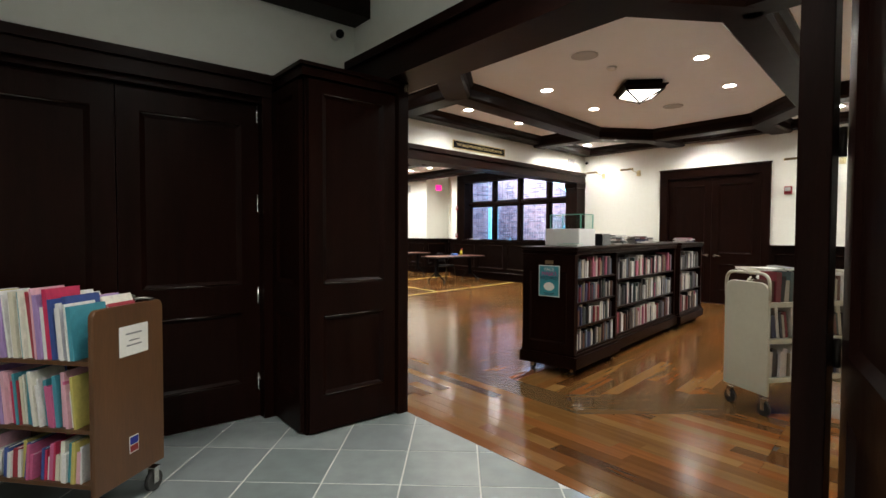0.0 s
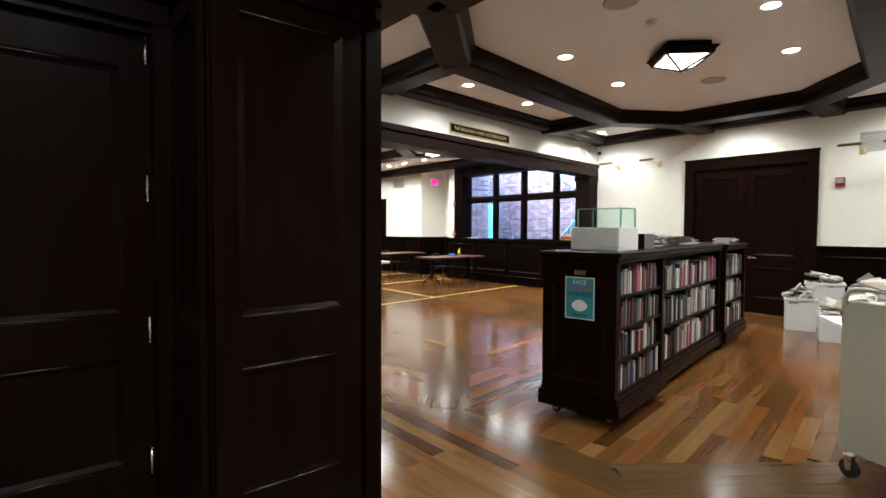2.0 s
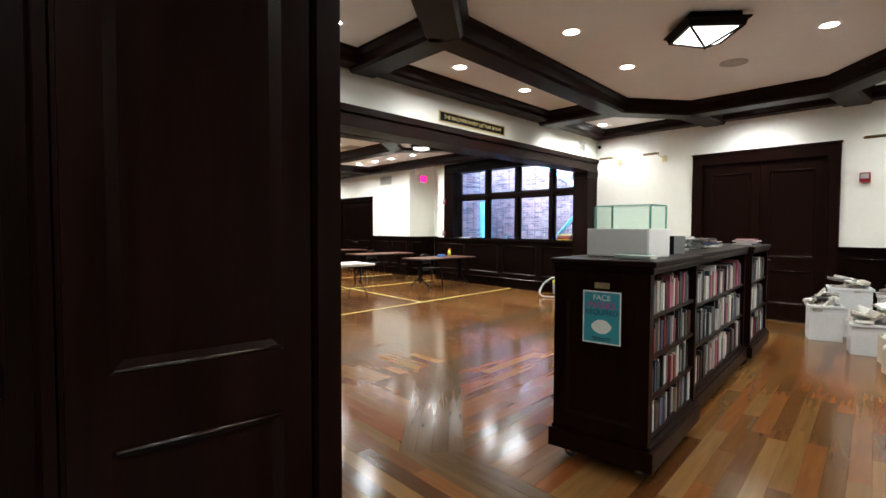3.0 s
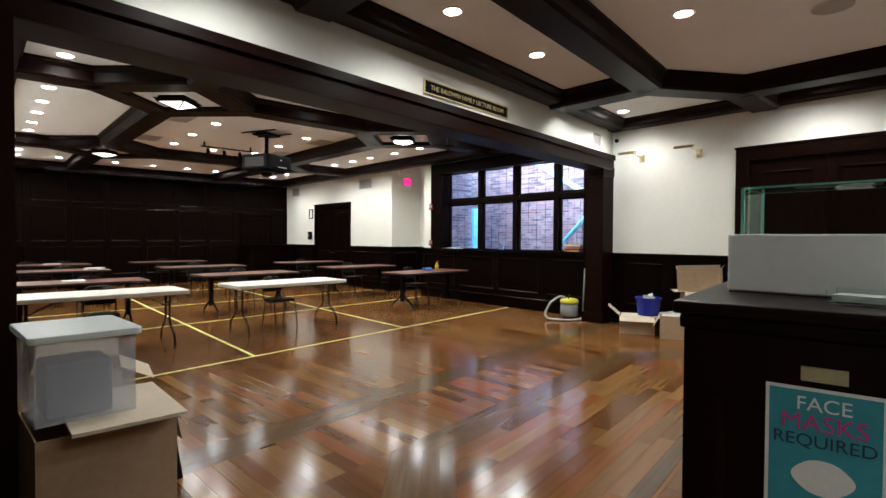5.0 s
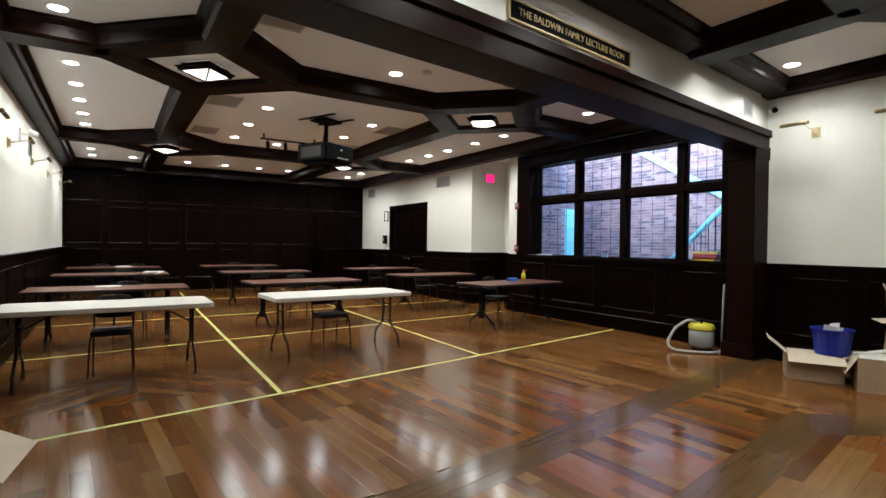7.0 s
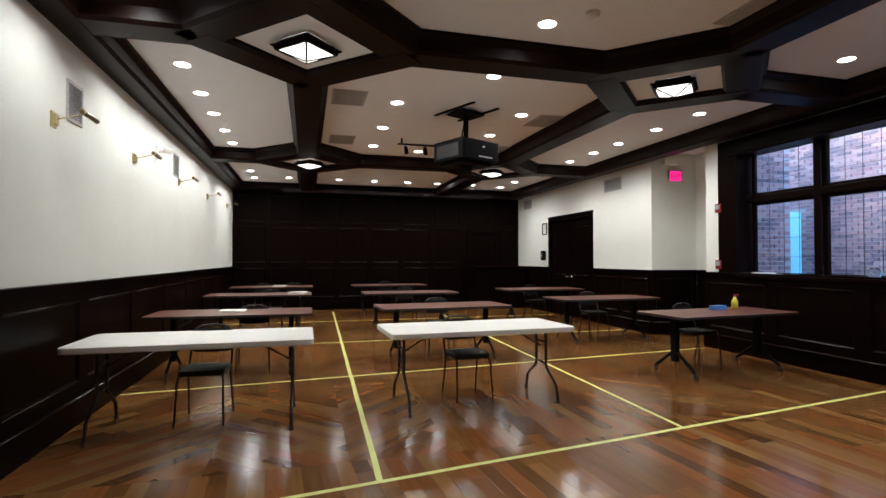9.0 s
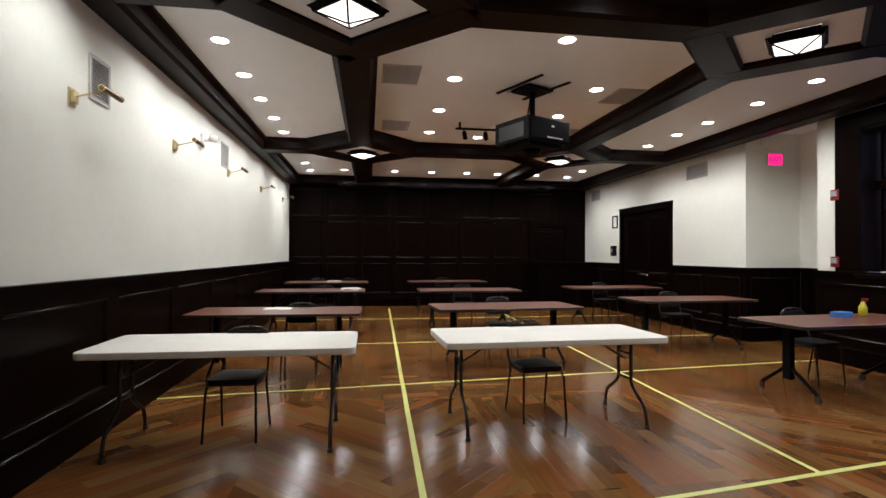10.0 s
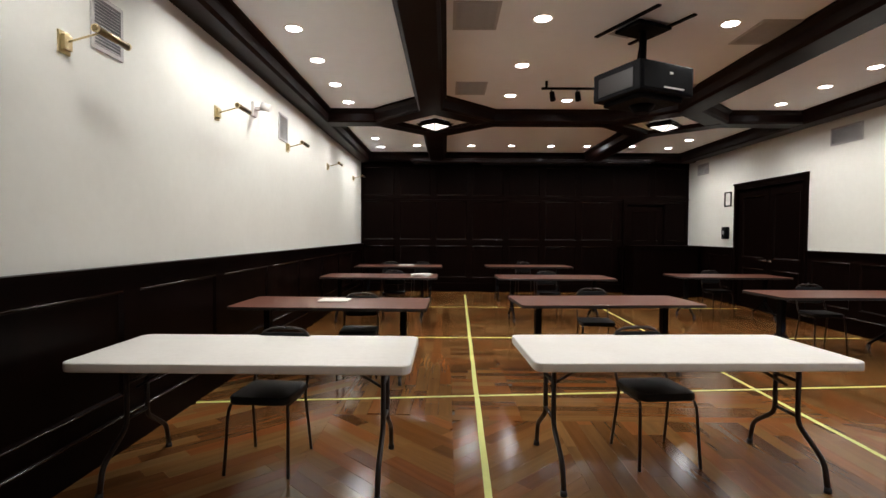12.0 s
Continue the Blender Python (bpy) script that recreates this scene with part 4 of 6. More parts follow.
for sy in (-0.19, 0.19):
    bx(bm, -0.107, 0.107, sy - 0.003, sy + 0.003, 0.146, 0.152)
part("corner_strip", bm, mat("pale_green_glass_edge", (0.10, 0.34, 0.27), (0.16, 0.42, 0.34), 0.2), gc, "pale green glass edges")


def loose_book(x, y, z, rz, w, dpt, t, me=BOOK, group="books lying flat", label="book lying flat in a pile"):
    o = new("book", me)
    o.matrix_basis = BK @ pose(x, y, z, 0, 90, rz) @ Matrix.Diagonal((t, dpt, w, 1)) @ Matrix.Translation((-0.5, 0.5, -0.5))
    return tagged(o, label, "book", group)


tray = thing("letter_tray", "clear plastic tray with papers on the bookcase", "tray", BK @ pose(0.17, -0.44, TOPZ, 0, 0, 78))
part("tray", boxes((-0.12, 0.12, -0.05, 0.05, 0, 0.004), (-0.12, 0.12, -0.05, -0.046, 0.004, 0.035), (-0.12, 0.12, 0.046, 0.05, 0.004, 0.035)), CASEGLASS, tray)
part("paper", boxes((-0.115, 0.11, -0.04, 0.04, 0.005, 0.022)), PAPER, tray)
for i in range(3):
    f = thing("magazine_file", "grey mesh magazine file on the bookcase", "desk organiser", BK @ pose(0.86 + 0.11 * i, -0.34 - 0.03 * i, TOPZ, 0, 0, 20 + 9 * i), "magazine files")
    bm = bmesh.new()
    for s in (-0.04, 0.04):
        bx(bm, -0.11, 0.11, s - 0.002, s + 0.002, 0, 0.09)
        bx(bm, -0.11, 0.0, s - 0.002, s + 0.002, 0.09, 0.12)
    bx(bm, -0.11, 0.11, -0.04, 0.04, 0, 0.004)
    bx(bm, -0.112, -0.108, -0.04, 0.04, 0, 0.13)
    part("tray", bm, BLACK if i < 2 else GREYPL, f)
    part("papers", boxes((-0.1, 0.1, -0.03, 0.03, 0.005, 0.075)), PAPER, f)
z = TOPZ
for i in range(26):
    g = i % 7
    if g == 0:
        z = TOPZ
        px_, py_ = 1.25 + 0.42 * (i // 7) * 1.25, -0.30 + 0.05 * ((i // 7) % 2)
    t = rnd.uniform(0.008, 0.022)
    loose_book(px_ + rnd.uniform(-0.03, 0.03), py_ + rnd.uniform(-0.03, 0.03), z, rnd.uniform(-25, 25), rnd.uniform(0.2, 0.28), rnd.uniform(0.15, 0.2), t)
    z += t + 0.001
for i in range(8):
    loose_book(1.32 + rnd.uniform(-0.03, 0.03), -0.06 + rnd.uniform(-0.04, 0.04), TOPZ + 0.0135 * i, rnd.uniform(-20, 20), rnd.uniform(0.22, 0.3), rnd.uniform(0.18, 0.22), 0.0125)
for i in range(4):
    loose_book(4.05 + rnd.uniform(-0.02, 0.02), -0.42, TOPZ + 0.017 * i, rnd.uniform(-10, 10), 0.3, 0.22, 0.016)


# ---- cream book cart ----
def book_cart(m, L, D, H, material, label, rows, end, cap=None):
    """A cart with two end panels, shelves between them and four casters; its near end lies at x = 0, books face -y."""
    d = thing("book_cart", label, "book cart", m)
    for a in (0, L - 0.025):
        bm = bmesh.new()
        out = [(-D / 2, 0.16), (D / 2, 0.16), *[(D / 2 - end * (1 - math.cos(t)), H - end + end * math.sin(t)) for t in [radians(k * 15) for k in range(7)]],
               *[(-D / 2 + end * (1 - math.cos(t)), H - end + end * math.sin(t)) for t in [radians(90 - k * 15) for k in range(7)]]]
        plate(bm, out, a, a + 0.025, Matrix(((0, 0, 1, 0), (1, 0, 0, 0), (0, 1, 0, 0), (0, 0, 0, 1))))
        part("end_panel", bevel(bm, 0.004, 1), material, d)
    for z in rows:
        bm = boxes((0.025, L - 0.025, -D / 2 + 0.01, D / 2 - 0.01, z - 0.02, z), (0.025, L - 0.025, -0.008, 0.008, z, z + 0.16))
        bx(bm, 0.025, L - 0.025, -D / 2 + 0.005, -D / 2 + 0.01, z - 0.035, z)
        part("shelf", bm, material, d)
    for cx in (0.03, L - 0.03):
        for cy in (-D / 2 + 0.05, D / 2 - 0.05):
            caster(d, cx, cy, r=0.055)
    return d


CC = pose(3.80, 0.42, 0, 0, 0, -27)
cart = book_cart(CC, 0.95, 0.44, 1.03, CREAM, "cream steel book cart loaded with books", (0.30, 0.60, 0.88), 0.09)
bm = bmesh.new()
for a in (0.012, 0.938):
    tube(bm, bend([(a, -0.215, 0.9), (a, -0.215, 1.10), (a, 0.215, 1.10), (a, 0.215, 0.9)], 6, 0.09), 0.013, 10)
apart("handle_rail", bm, CREAM, cart)
for z in (0.30, 0.60, 0.88):
    row_of_books(CC @ pose(0.03, 0, z), 0.88, -0.2, 0.165, 0.245, BOOK, "books on the cream cart", "library book on the cream cart", gaps=0.05, dep=(0.13, 0.18), tilt=-7 if z == 0.60 else 2)
for i in range(7):
    o = new("book", BOOK)
    o.matrix_basis = CC @ pose(0.10 + 0.11 * i, 0.06 - 0.03 * (i % 3), 1.115 + 0.008 * (i % 2), 0, 84 + 6 * (i % 3), 70 + 13 * i) @ Matrix.Diagonal((0.018, 0.16, 0.22, 1)) @ Matrix.Translation((0, 0.5, -0.5))
    tagged(o, "book laid across the top row of the cart", "book", "books on the cream cart")

# ---- wooden book cart in the lobby ----
LC = pose(-0.24, 1.80, 0, 0, 0, 131)
lcart = book_cart(LC, 1.05, 0.46, 1.04, CARTWOOD, "brown veneered book cart full of picture books", (0.22, 0.48, 0.80), 0.04)
for z, h, tl in ((0.22, 0.21, 4), (0.48, 0.27, -5), (0.80, 0.34, -5)):
    for turn in (pose(1.02, 0, z, 0, 0, 180),):
        row_of_books(LC @ turn, 0.94, -0.225, h - 0.1, h, KBOOK, "picture books on the lobby cart", "bright picture book standing on the lobby cart", 0.010, 0.028, 0.02, (0.17, 0.205), tl)
row_of_books(LC @ pose(0.04, 0, 0.80), 0.9, -0.22, 0.24, 0.32, KBOOK, "picture books on the lobby cart", "picture book leaning on the far side of the lobby cart", 0.010, 0.026, 0.02, (0.17, 0.2), 24)
nt = thing("notice", "white paper notice taped to the lobby cart", "notice", LC @ pose(-0.002, -0.02, 0.86, 90, 0, -90))
part("sheet", boxes((-0.095, 0.095, -0.075, 0.075, -0.001, 0.0008)), PAPER, nt)
INK = mat("grey_ink", (0.16, 0.16, 0.17), (0.26, 0.26, 0.27), 0.7, scale=30)
for b in ((-0.055, 0.05, 0.030, 0.038), (-0.035, 0.035, -0.004, 0.003), (-0.05, 0.05, -0.028, -0.021)):
    part("line_of_print", boxes((*b, 0.001, 0.0014)), INK, nt, "faint line of grey print")
nt2 = thing("sticker", "small blue and red sticker low on the lobby cart", "sticker", LC @ pose(-0.002, -0.01, 0.33, 90, 0, -90))
part("sheet", boxes((-0.03, 0.03, -0.042, 0.042, -0.001, 0.0008)), PAPER, nt2)
part("print", boxes((-0.027, 0.027, 0.0, 0.038, 0.001, 0.0014)), BLUE, nt2, "blue print")
part("print", boxes((-0.027, 0.027, -0.038, -0.004, 0.001, 0.0014)), RED, nt2, "red print")


# ---- boxes and bins ----
def carton(name, label, m, w, d, h, material=CARD, flaps=(), fill=True, inside=None, category="cardboard box", th=0.006, level=0.72):
    """An open carton: four sides, a floor, flaps as (side, degrees), and papers inside."""
    b = thing(name, label, category, m)
    part("body", boxes((-w / 2, w / 2, -d / 2, -d / 2 + th, 0, h), (-w / 2, w / 2, d / 2 - th, d / 2, 0, h), (-w / 2, -w / 2 + th, -d / 2 + th, d / 2 - th, 0, h), (w / 2 - th, w / 2, -d / 2 + th, d / 2 - th, 0, h), (-w / 2 + th, w / 2 - th, -d / 2 + th, d / 2 - th, 0, th)), material, b)
    for side, a, ln2 in flaps:
        L = w if side % 2 == 0 else d
        off = (d if side % 2 == 0 else w) / 2
        mm = pose(0, 0, h, 0, 0, 90 * side) @ pose(0, -off + th / 2, 0, a, 0, 0)
        bm = bmesh.new()
        bx(bm, -L / 2 + 0.004, L / 2 - 0.004, -0.002, 0.002, 0.001, ln2, mm)
        part("flap", bm, CARDIN if material == CARD else material, b, "folded-out flap")
    if fill:
        part("packing", bevel(boxes((-w / 2 + 0.02, w / 2 - 0.05, -d / 2 + 0.02, d / 2 - 0.03, th, h * level)), 0.01, 1), inside or PAPER, b, "papers packed inside")
    return b


# in the corner under the east wall
carton("cardboard_box", "open cardboard box on the floor by the jamb", pose(9.45, 5.55, 0, 0, 0, -62), 0.50, 0.40, 0.27, flaps=((3, 50, 0.22), (0, 112, 0.16), (1, 100, 0.2)), fill=True, inside=CARDIN, level=1.0)
tub = thing("blue_tub", "blue plastic tub with white papers in it", "tub", pose(9.52, 5.40, 0.275, 0, 0, 20))
bm = bmesh.new()
for r0, r1, z0, z1 in ((0.15, 0.18, 0.0, 0.27), (0.18, 0.195, 0.27, 0.27), (0.195, 0.195, 0.27, 0.25), (0.17, 0.14, 0.27, 0.01)):
    for k in range(20):
        a, b = 2 * math.pi * k / 20, 2 * math.pi * (k + 1) / 20
        quad(bm, *[(r * math.cos(t), r * math.sin(t), zz) for r, t, zz in ((r0, a, z0), (r0, b, z0), (r1, b, z1), (r1, a, z1))])
bmesh.ops.remove_doubles(bm, verts=bm.verts, dist=1e-4)
part("body", bm, BLUE, tub)
part("base", boxes((-0.1, 0.1, -0.1, 0.1, 0, 0.012)), BLUE, tub)
bm = bmesh.new()
bx(bm, -0.09, 0.07, -0.004, 0.004, 0.1, 0.33, pose(0, 0, 0, 10, 12, 30))
bx(bm, -0.07, 0.1, -0.003, 0.003, 0.1, 0.30, pose(0.03, 0.03, 0, -8, -10, 100))
part("papers", bm, PAPER, tub)
carton("cardboard_box", "large cardboard box with odds and ends", pose(9.62, 4.70, 0, 0, 0, -66), 1.02, 0.46, 0.33, flaps=((3, 150, 0.2),), level=0.99)
carton("cardboard_box", "cardboard box stacked with torn flaps", pose(9.66, 4.74, 0.335, 0, 5, -60), 0.44, 0.38, 0.34, flaps=((0, 128, 0.2), (1, 75, 0.18), (3, 100, 0.14)), level=0.97)
carton("cardboard_box", "battered cardboard box on top of a stack", pose(9.68, 4.70, 0.690, 0, -3, -74), 0.56, 0.40, 0.32, flaps=((1, 40, 0.06), (0, 30, 0.07), (3, 20, 0.05)), inside=CARDIN)
cb = thing("blue_crate", "blue plastic crate beside the stacked boxes", "crate", pose(9.74, 4.36, 0.331, 0, 0, -66))
part("body", bevel(boxes((-0.17, 0.17, -0.13, 0.13, 0, 0.012), (-0.17, 0.17, -0.13, -0.12, 0.012, 0.25), (-0.17, 0.17, 0.12, 0.13, 0.012, 0.25), (-0.17, -0.16, -0.12, 0.12, 0.012, 0.25), (0.16, 0.17, -0.12, 0.12, 0.012, 0.25)), 0.004, 1), BLUE, cb)
part("rim", boxes((-0.185, 0.185, -0.145, -0.13, 0.225, 0.25), (-0.185, 0.185, 0.13, 0.145, 0.225, 0.25), (-0.185, -0.17, -0.13, 0.13, 0.225, 0.25), (0.17, 0.185, -0.13, 0.13, 0.225, 0.25)), BLUE, cb)
wb = carton("white_carton", "white carton with a pink packet on top", pose(9.30, 4.42, 0, 0, 0, -64), 0.33, 0.22, 0.26, WHITEBOX, flaps=((0, 8, 0.03),), inside=PAPER, category="box", level=0.98)
pk = thing("packet", "pink and white packet on the white carton", "packet", pose(9.30, 4.42, 0.257, 0, 0, 20))
bm = bmesh.new()
plate(bm, rounded(-0.12, 0.12, -0.06, 0.06, 0.03), 0, 0.05)
part("bag", bevel(bm, 0.015), mat("pink_wrapper", (0.55, 0.08, 0.14), (0.75, 0.45, 0.48), 0.35, scale=14), pk)
st = thing("white_tube", "loose white cable lying on the big box", "cable")
bm = bmesh.new()
tube(bm, bend([(9.42, 5.18, 0.338), (9.5, 5.0, 0.36), (9.62, 4.9, 0.40), (9.55, 5.1, 0.345)], 6, 0.08), 0.012, 8)
part("tube", bm, PAPER, st)

# vacuum cleaner
vc = thing("vacuum_cleaner", "grey and yellow canister vacuum cleaner with a white hose", "vacuum cleaner", pose(9.78, 6.98, 0, 0, 0, 25))
bm = bmesh.new()
tube(bm, [(0, 0, 0.05), (0, 0, 0.08), (0, 0, 0.26), (0, 0, 0.28)], [0.13, 0.155, 0.155, 0.14], 22)
part("canister", bm, GREYPL, vc)
bm = bmesh.new()
tube(bm, [(0, 0, 0.28), (0, 0, 0.30), (0, 0, 0.355), (0, 0, 0.375)], [0.155, 0.168, 0.15, 0.08], 22)
part("lid", bm, YELLOW, vc, "yellow lid")
bm = bmesh.new()
tube(bm, bend([(-0.08, 0, 0.36), (-0.08, 0, 0.42), (0.08, 0, 0.42), (0.08, 0, 0.36)], 5, 0.03), 0.012, 8)
part("handle", bm, BLACK, vc)
for a in range(4):
    t = radians(45 + 90 * a)
    bm = bmesh.new()
    bmesh.ops.create_uvsphere(bm, u_segments=10, v_segments=8, radius=0.026, matrix=Matrix.Translation((0.13 * math.cos(t), 0.13 * math.sin(t), 0.026)))
    part("caster", bm, BLACK, vc)
left, near_ = Vector((-0.445, 0.89, 0)), Vector((-0.89, -0.445, 0))
loop = [Vector((0, 0, 0.36)) + left * 0.05, left * 0.16 + Vector((0, 0, 0.42)), left * 0.36 + near_ * 0.03 + Vector((0, 0, 0.30)), left * 0.48 + near_ * 0.08 + Vector((0, 0, 0.10)), left * 0.44 + near_ * 0.16 + Vector((0, 0, 0.022)),
        left * 0.22 + near_ * 0.25 + Vector((0, 0, 0.022)), near_ * 0.28 + Vector((0, 0, 0.022)), left * -0.14 + near_ * 0.22 + Vector((0, 0, 0.024)), left * -0.20 + near_ * 0.15 + Vector((0, 0, 0.06))]
bm = bmesh.new()
tube(bm, bend(loop, 5, 0.07), 0.019, 10)
part("hose", bm, mat("white_hose", (0.30, 0.30, 0.28), (0.42, 0.42, 0.39), 0.45, scale=20, bump=0.3, bscale=150), vc, "pale corrugated hose")
bm = bmesh.new()
tube(bm, [left * -0.19 + near_ * 0.16 + Vector((0, 0, 0.03)), left * -0.27 + near_ * 0.03 + Vector((0, 0, 0.90))], 0.014, 10)
wand = part("wand", bm, mat("pale_wand", (0.22, 0.23, 0.22), (0.32, 0.33, 0.31), 0.35), vc, "pale upright wand")
bm = bmesh.new()
bx(bm, -0.09, 0.09, -0.03, 0.03, 0.0, 0.03, Matrix.Translation(left * -0.17 + near_ * 0.19))
part("floor_nozzle", bevel(bm, 0.006), GREYPL, wand, "grey floor nozzle")

# cartons and a clear bin along the west side
carton("cardboard_box", "tall cardboard box with one flap out", pose(2.40, 5.72, 0, 0, 0, -8), 0.46, 0.42, 0.62, flaps=((1, 118, 0.2), (0, 170, 0.15), (2, 60, 0.18)), inside=PAPER, level=0.96)
carton("cardboard_box", "cardboard box carrying a clear bin", pose(2.34, 4.60, 0, 0, 0, 3), 0.52, 0.50, 0.62, flaps=((1, 168, 0.14),), fill=False)
part("board", boxes((2.20, 2.62, 4.22, 4.84, 0.645, 0.66)), CARDIN, None)
bpy.data.objects["board"].name = "card_sheet"
tagged(bpy.data.objects["card_sheet"], "pale card sheet lying on the boxes", "cardboard")
CLEAR = mat("frosted_clear_plastic", (0.66, 0.70, 0.76), (0.76, 0.80, 0.86), 0.3, scale=3)
CLEAR.node_tree.nodes["Principled BSDF"].inputs["Alpha"].default_value = 0.26
bn = thing("clear_bin", "clear plastic storage bin with a white rim", "storage bin", pose(2.26, 4.62, 0.662, 0, 0, 4))
bm = bmesh.new()
bx(bm, -0.17, 0.17, -0.22, 0.22, 0, 0.006)
for b in ((-0.18, 0.18, -0.23, -0.225, 0, 0.34), (-0.18, 0.18, 0.225, 0.23, 0, 0.34), (-0.18, -0.175, -0.225, 0.225, 0, 0.34), (0.175, 0.18, -0.225, 0.225, 0, 0.34)):
    bx(bm, *b)
part("body", bm, CLEAR, bn)
bm = bmesh.new()
plate(bm, rounded(-0.205, 0.205, -0.255, 0.255, 0.03), 0.34, 0.37)
part("lid", bevel(bm, 0.006), mat("pale_blue_white_lid", (0.60, 0.66, 0.68), (0.70, 0.75, 0.77), 0.3), bn, "bluish white lid")
part("packing", bevel(boxes((-0.14, 0.10, -0.2, 0.05, 0.008, 0.24)), 0.02), mat("blue_grey_cloth", (0.13, 0.15, 0.22), (0.22, 0.24, 0.32), 0.8), bn, "bluish bundle inside")
bg = thing("black_bag", "black and orange paper bag between the boxes", "bag", pose(2.70, 5.18, 0, 0, 0, 12))
bm = bmesh.new()
for a, b, c, d in ((-0.10, 0.10, -0.15, 0.15),):
    lo, hi = [(a, c), (b, c), (b, d), (a, d)], [(a + 0.05, c + 0.02), (b - 0.06, c + 0.03), (b - 0.05, d - 0.02), (a + 0.04, d - 0.03)]
    v0, v1 = [bm.verts.new((*p, 0)) for p in lo], [bm.verts.new((*p, 0.42 + 0.04 * (i % 2))) for i, p in enumerate(hi)]
    bm.faces.new(v0[::-1])
    for i in range(4):
        bm.faces.new((v0[i], v0[(i + 1) % 4], v1[(i + 1) % 4], v1[i]))
part("body", bm, BLACK, bg)
bm = bmesh.new()
bx(bm, -0.08, 0.08, -0.153, -0.150, 0.10, 0.16, pose(0, 0, 0.02, 0, -20, 0))
bx(bm, 0.101, 0.104, -0.10, 0.10, 0.12, 0.19, pose(0, 0, 0.02, -18, -7, 0))
part("print", bm, mat("orange_print", (0.42, 0.09, 0.02), (0.5, 0.12, 0.03), 0.4), bg, "orange stripe")

# bins of books under the east wall
bins = [("white_bin", 9.00, 2.18, -70, 0.36, 0.34, 0.46, WHITEBOX), ("white_bin", 8.40, 1.62, -72, 0.36, 0.32, 0.36, WHITEBOX), ("cardboard_box", 8.95, 1.45, -75, 0.46, 0.40, 0.42, CARD), ("cardboard_box", 7.95, 1.20, -68, 0.46, 0.38, 0.30, CARDIN),
        ("cardboard_box", 7.46, 1.12, -62, 0.40, 0.32, 0.24, CARDIN), ("white_bin", 9.55, 2.02, -75, 0.46, 0.40, 0.66, WHITEBOX), ("cardboard_box", 8.50, 0.95, -72, 0.46, 0.40, 0.40, CARD), ("white_bin", 9.60, 1.48, -80, 0.48, 0.4, 0.6, WHITEBOX), ("cardboard_box", 9.35, 0.92, -80, 0.48, 0.4, 0.5, CARD)]
BINPL = mat("milky_white_plastic", (0.56, 0.57, 0.58), (0.68, 0.69, 0.70), 0.4, scale=4, bump=0.04)
HEAP = varied("heaped_book_covers", [(0.60, 0.58, 0.53), (0.22, 0.19, 0.16), (0.68, 0.66, 0.62), (0.32, 0.28, 0.24), (0.52, 0.48, 0.40), (0.12, 0.11, 0.11), (0.70, 0.69, 0.66)], 0.6)
for nm, x, y, r, w, d, h, m_ in bins:
    c = carton(nm, "white bin heaped with old books and papers" if nm == "white_bin" else "open carton heaped with old books and papers", pose(x, y, 0, 0, 0, r), w, d, h, BINPL if nm == "white_bin" else m_, fill=False, category="book bin" if nm == "white_bin" else "cardboard box")
    if nm == "white_bin":
        part("rim", bevel(boxes((-w / 2 - 0.02, w / 2 + 0.02, -d / 2 - 0.02, -d / 2, h - 0.03, h + 0.004), (-w / 2 - 0.02, w / 2 + 0.02, d / 2, d / 2 + 0.02, h - 0.03, h + 0.004), (-w / 2 - 0.02, -w / 2, -d / 2, d / 2, h - 0.03, h + 0.004), (w / 2, w / 2 + 0.02, -d / 2, d / 2, h - 0.03, h + 0.004)), 0.004, 1), BINPL, c)
    for k in range(20):
        bm = bmesh.new()
        steep = 60 if k % 5 == 4 else 16
        bx(bm, -rnd.uniform(0.08, 0.13), rnd.uniform(0.08, 0.13), -rnd.uniform(0.06, 0.1), rnd.uniform(0.06, 0.1), 0, rnd.uniform(0.010, 0.032), pose(rnd.uniform(-0.3, 0.3) * w, rnd.uniform(-0.3, 0.3) * d, h - 0.07 + 0.0095 * k, rnd.uniform(-steep, steep), rnd.uniform(-steep, steep), rnd.uniform(0, 90)))
        part("heaped_book", bm, HEAP, c)
    bm = boxes((-w / 2 + 0.012, w / 2 - 0.012, -d / 2 + 0.012, d / 2 - 0.012, 0.008, h - 0.08))
    part("packed_books", bm, PAPER, c, "packed books and papers")
sd = thing("side_table", "small table on a blue base, piled with papers", "table", pose(5.25, 0.62, 0, 0, 0, -60))
part("tabletop", bevel(boxes((-0.35, 0.35, -0.28, 0.28, 0.70, 0.73)), 0.005), WHITEBOX, sd)
bm = bmesh.new()
tube(bm, [(0, 0, 0.02), (0, 0, 0.7)], 0.16, 20)
part("base", bm, BLUE, sd, "round blue base")
bm = bmesh.new()
for k in range(8):
    bx(bm, -0.16, 0.16, -0.12, 0.12, 0.732 + 0.02 * k, 0.75 + 0.02 * k, pose(rnd.uniform(-0.06, 0.06), rnd.uniform(-0.05, 0.05), 0, 0, 0, rnd.uniform(-25, 25)))
tagged(part("paper_pile", bm, varied("pile_colours", [(0.60, 0.58, 0.54), (0.14, 0.14, 0.15), (0.45, 0.43, 0.40), (0.3, 0.3, 0.32)], 0.6, True), None, m=pose(5.25, 0.62, 0.0, 0, 0, -60)), "pile of papers and magazines on the side table", "papers")

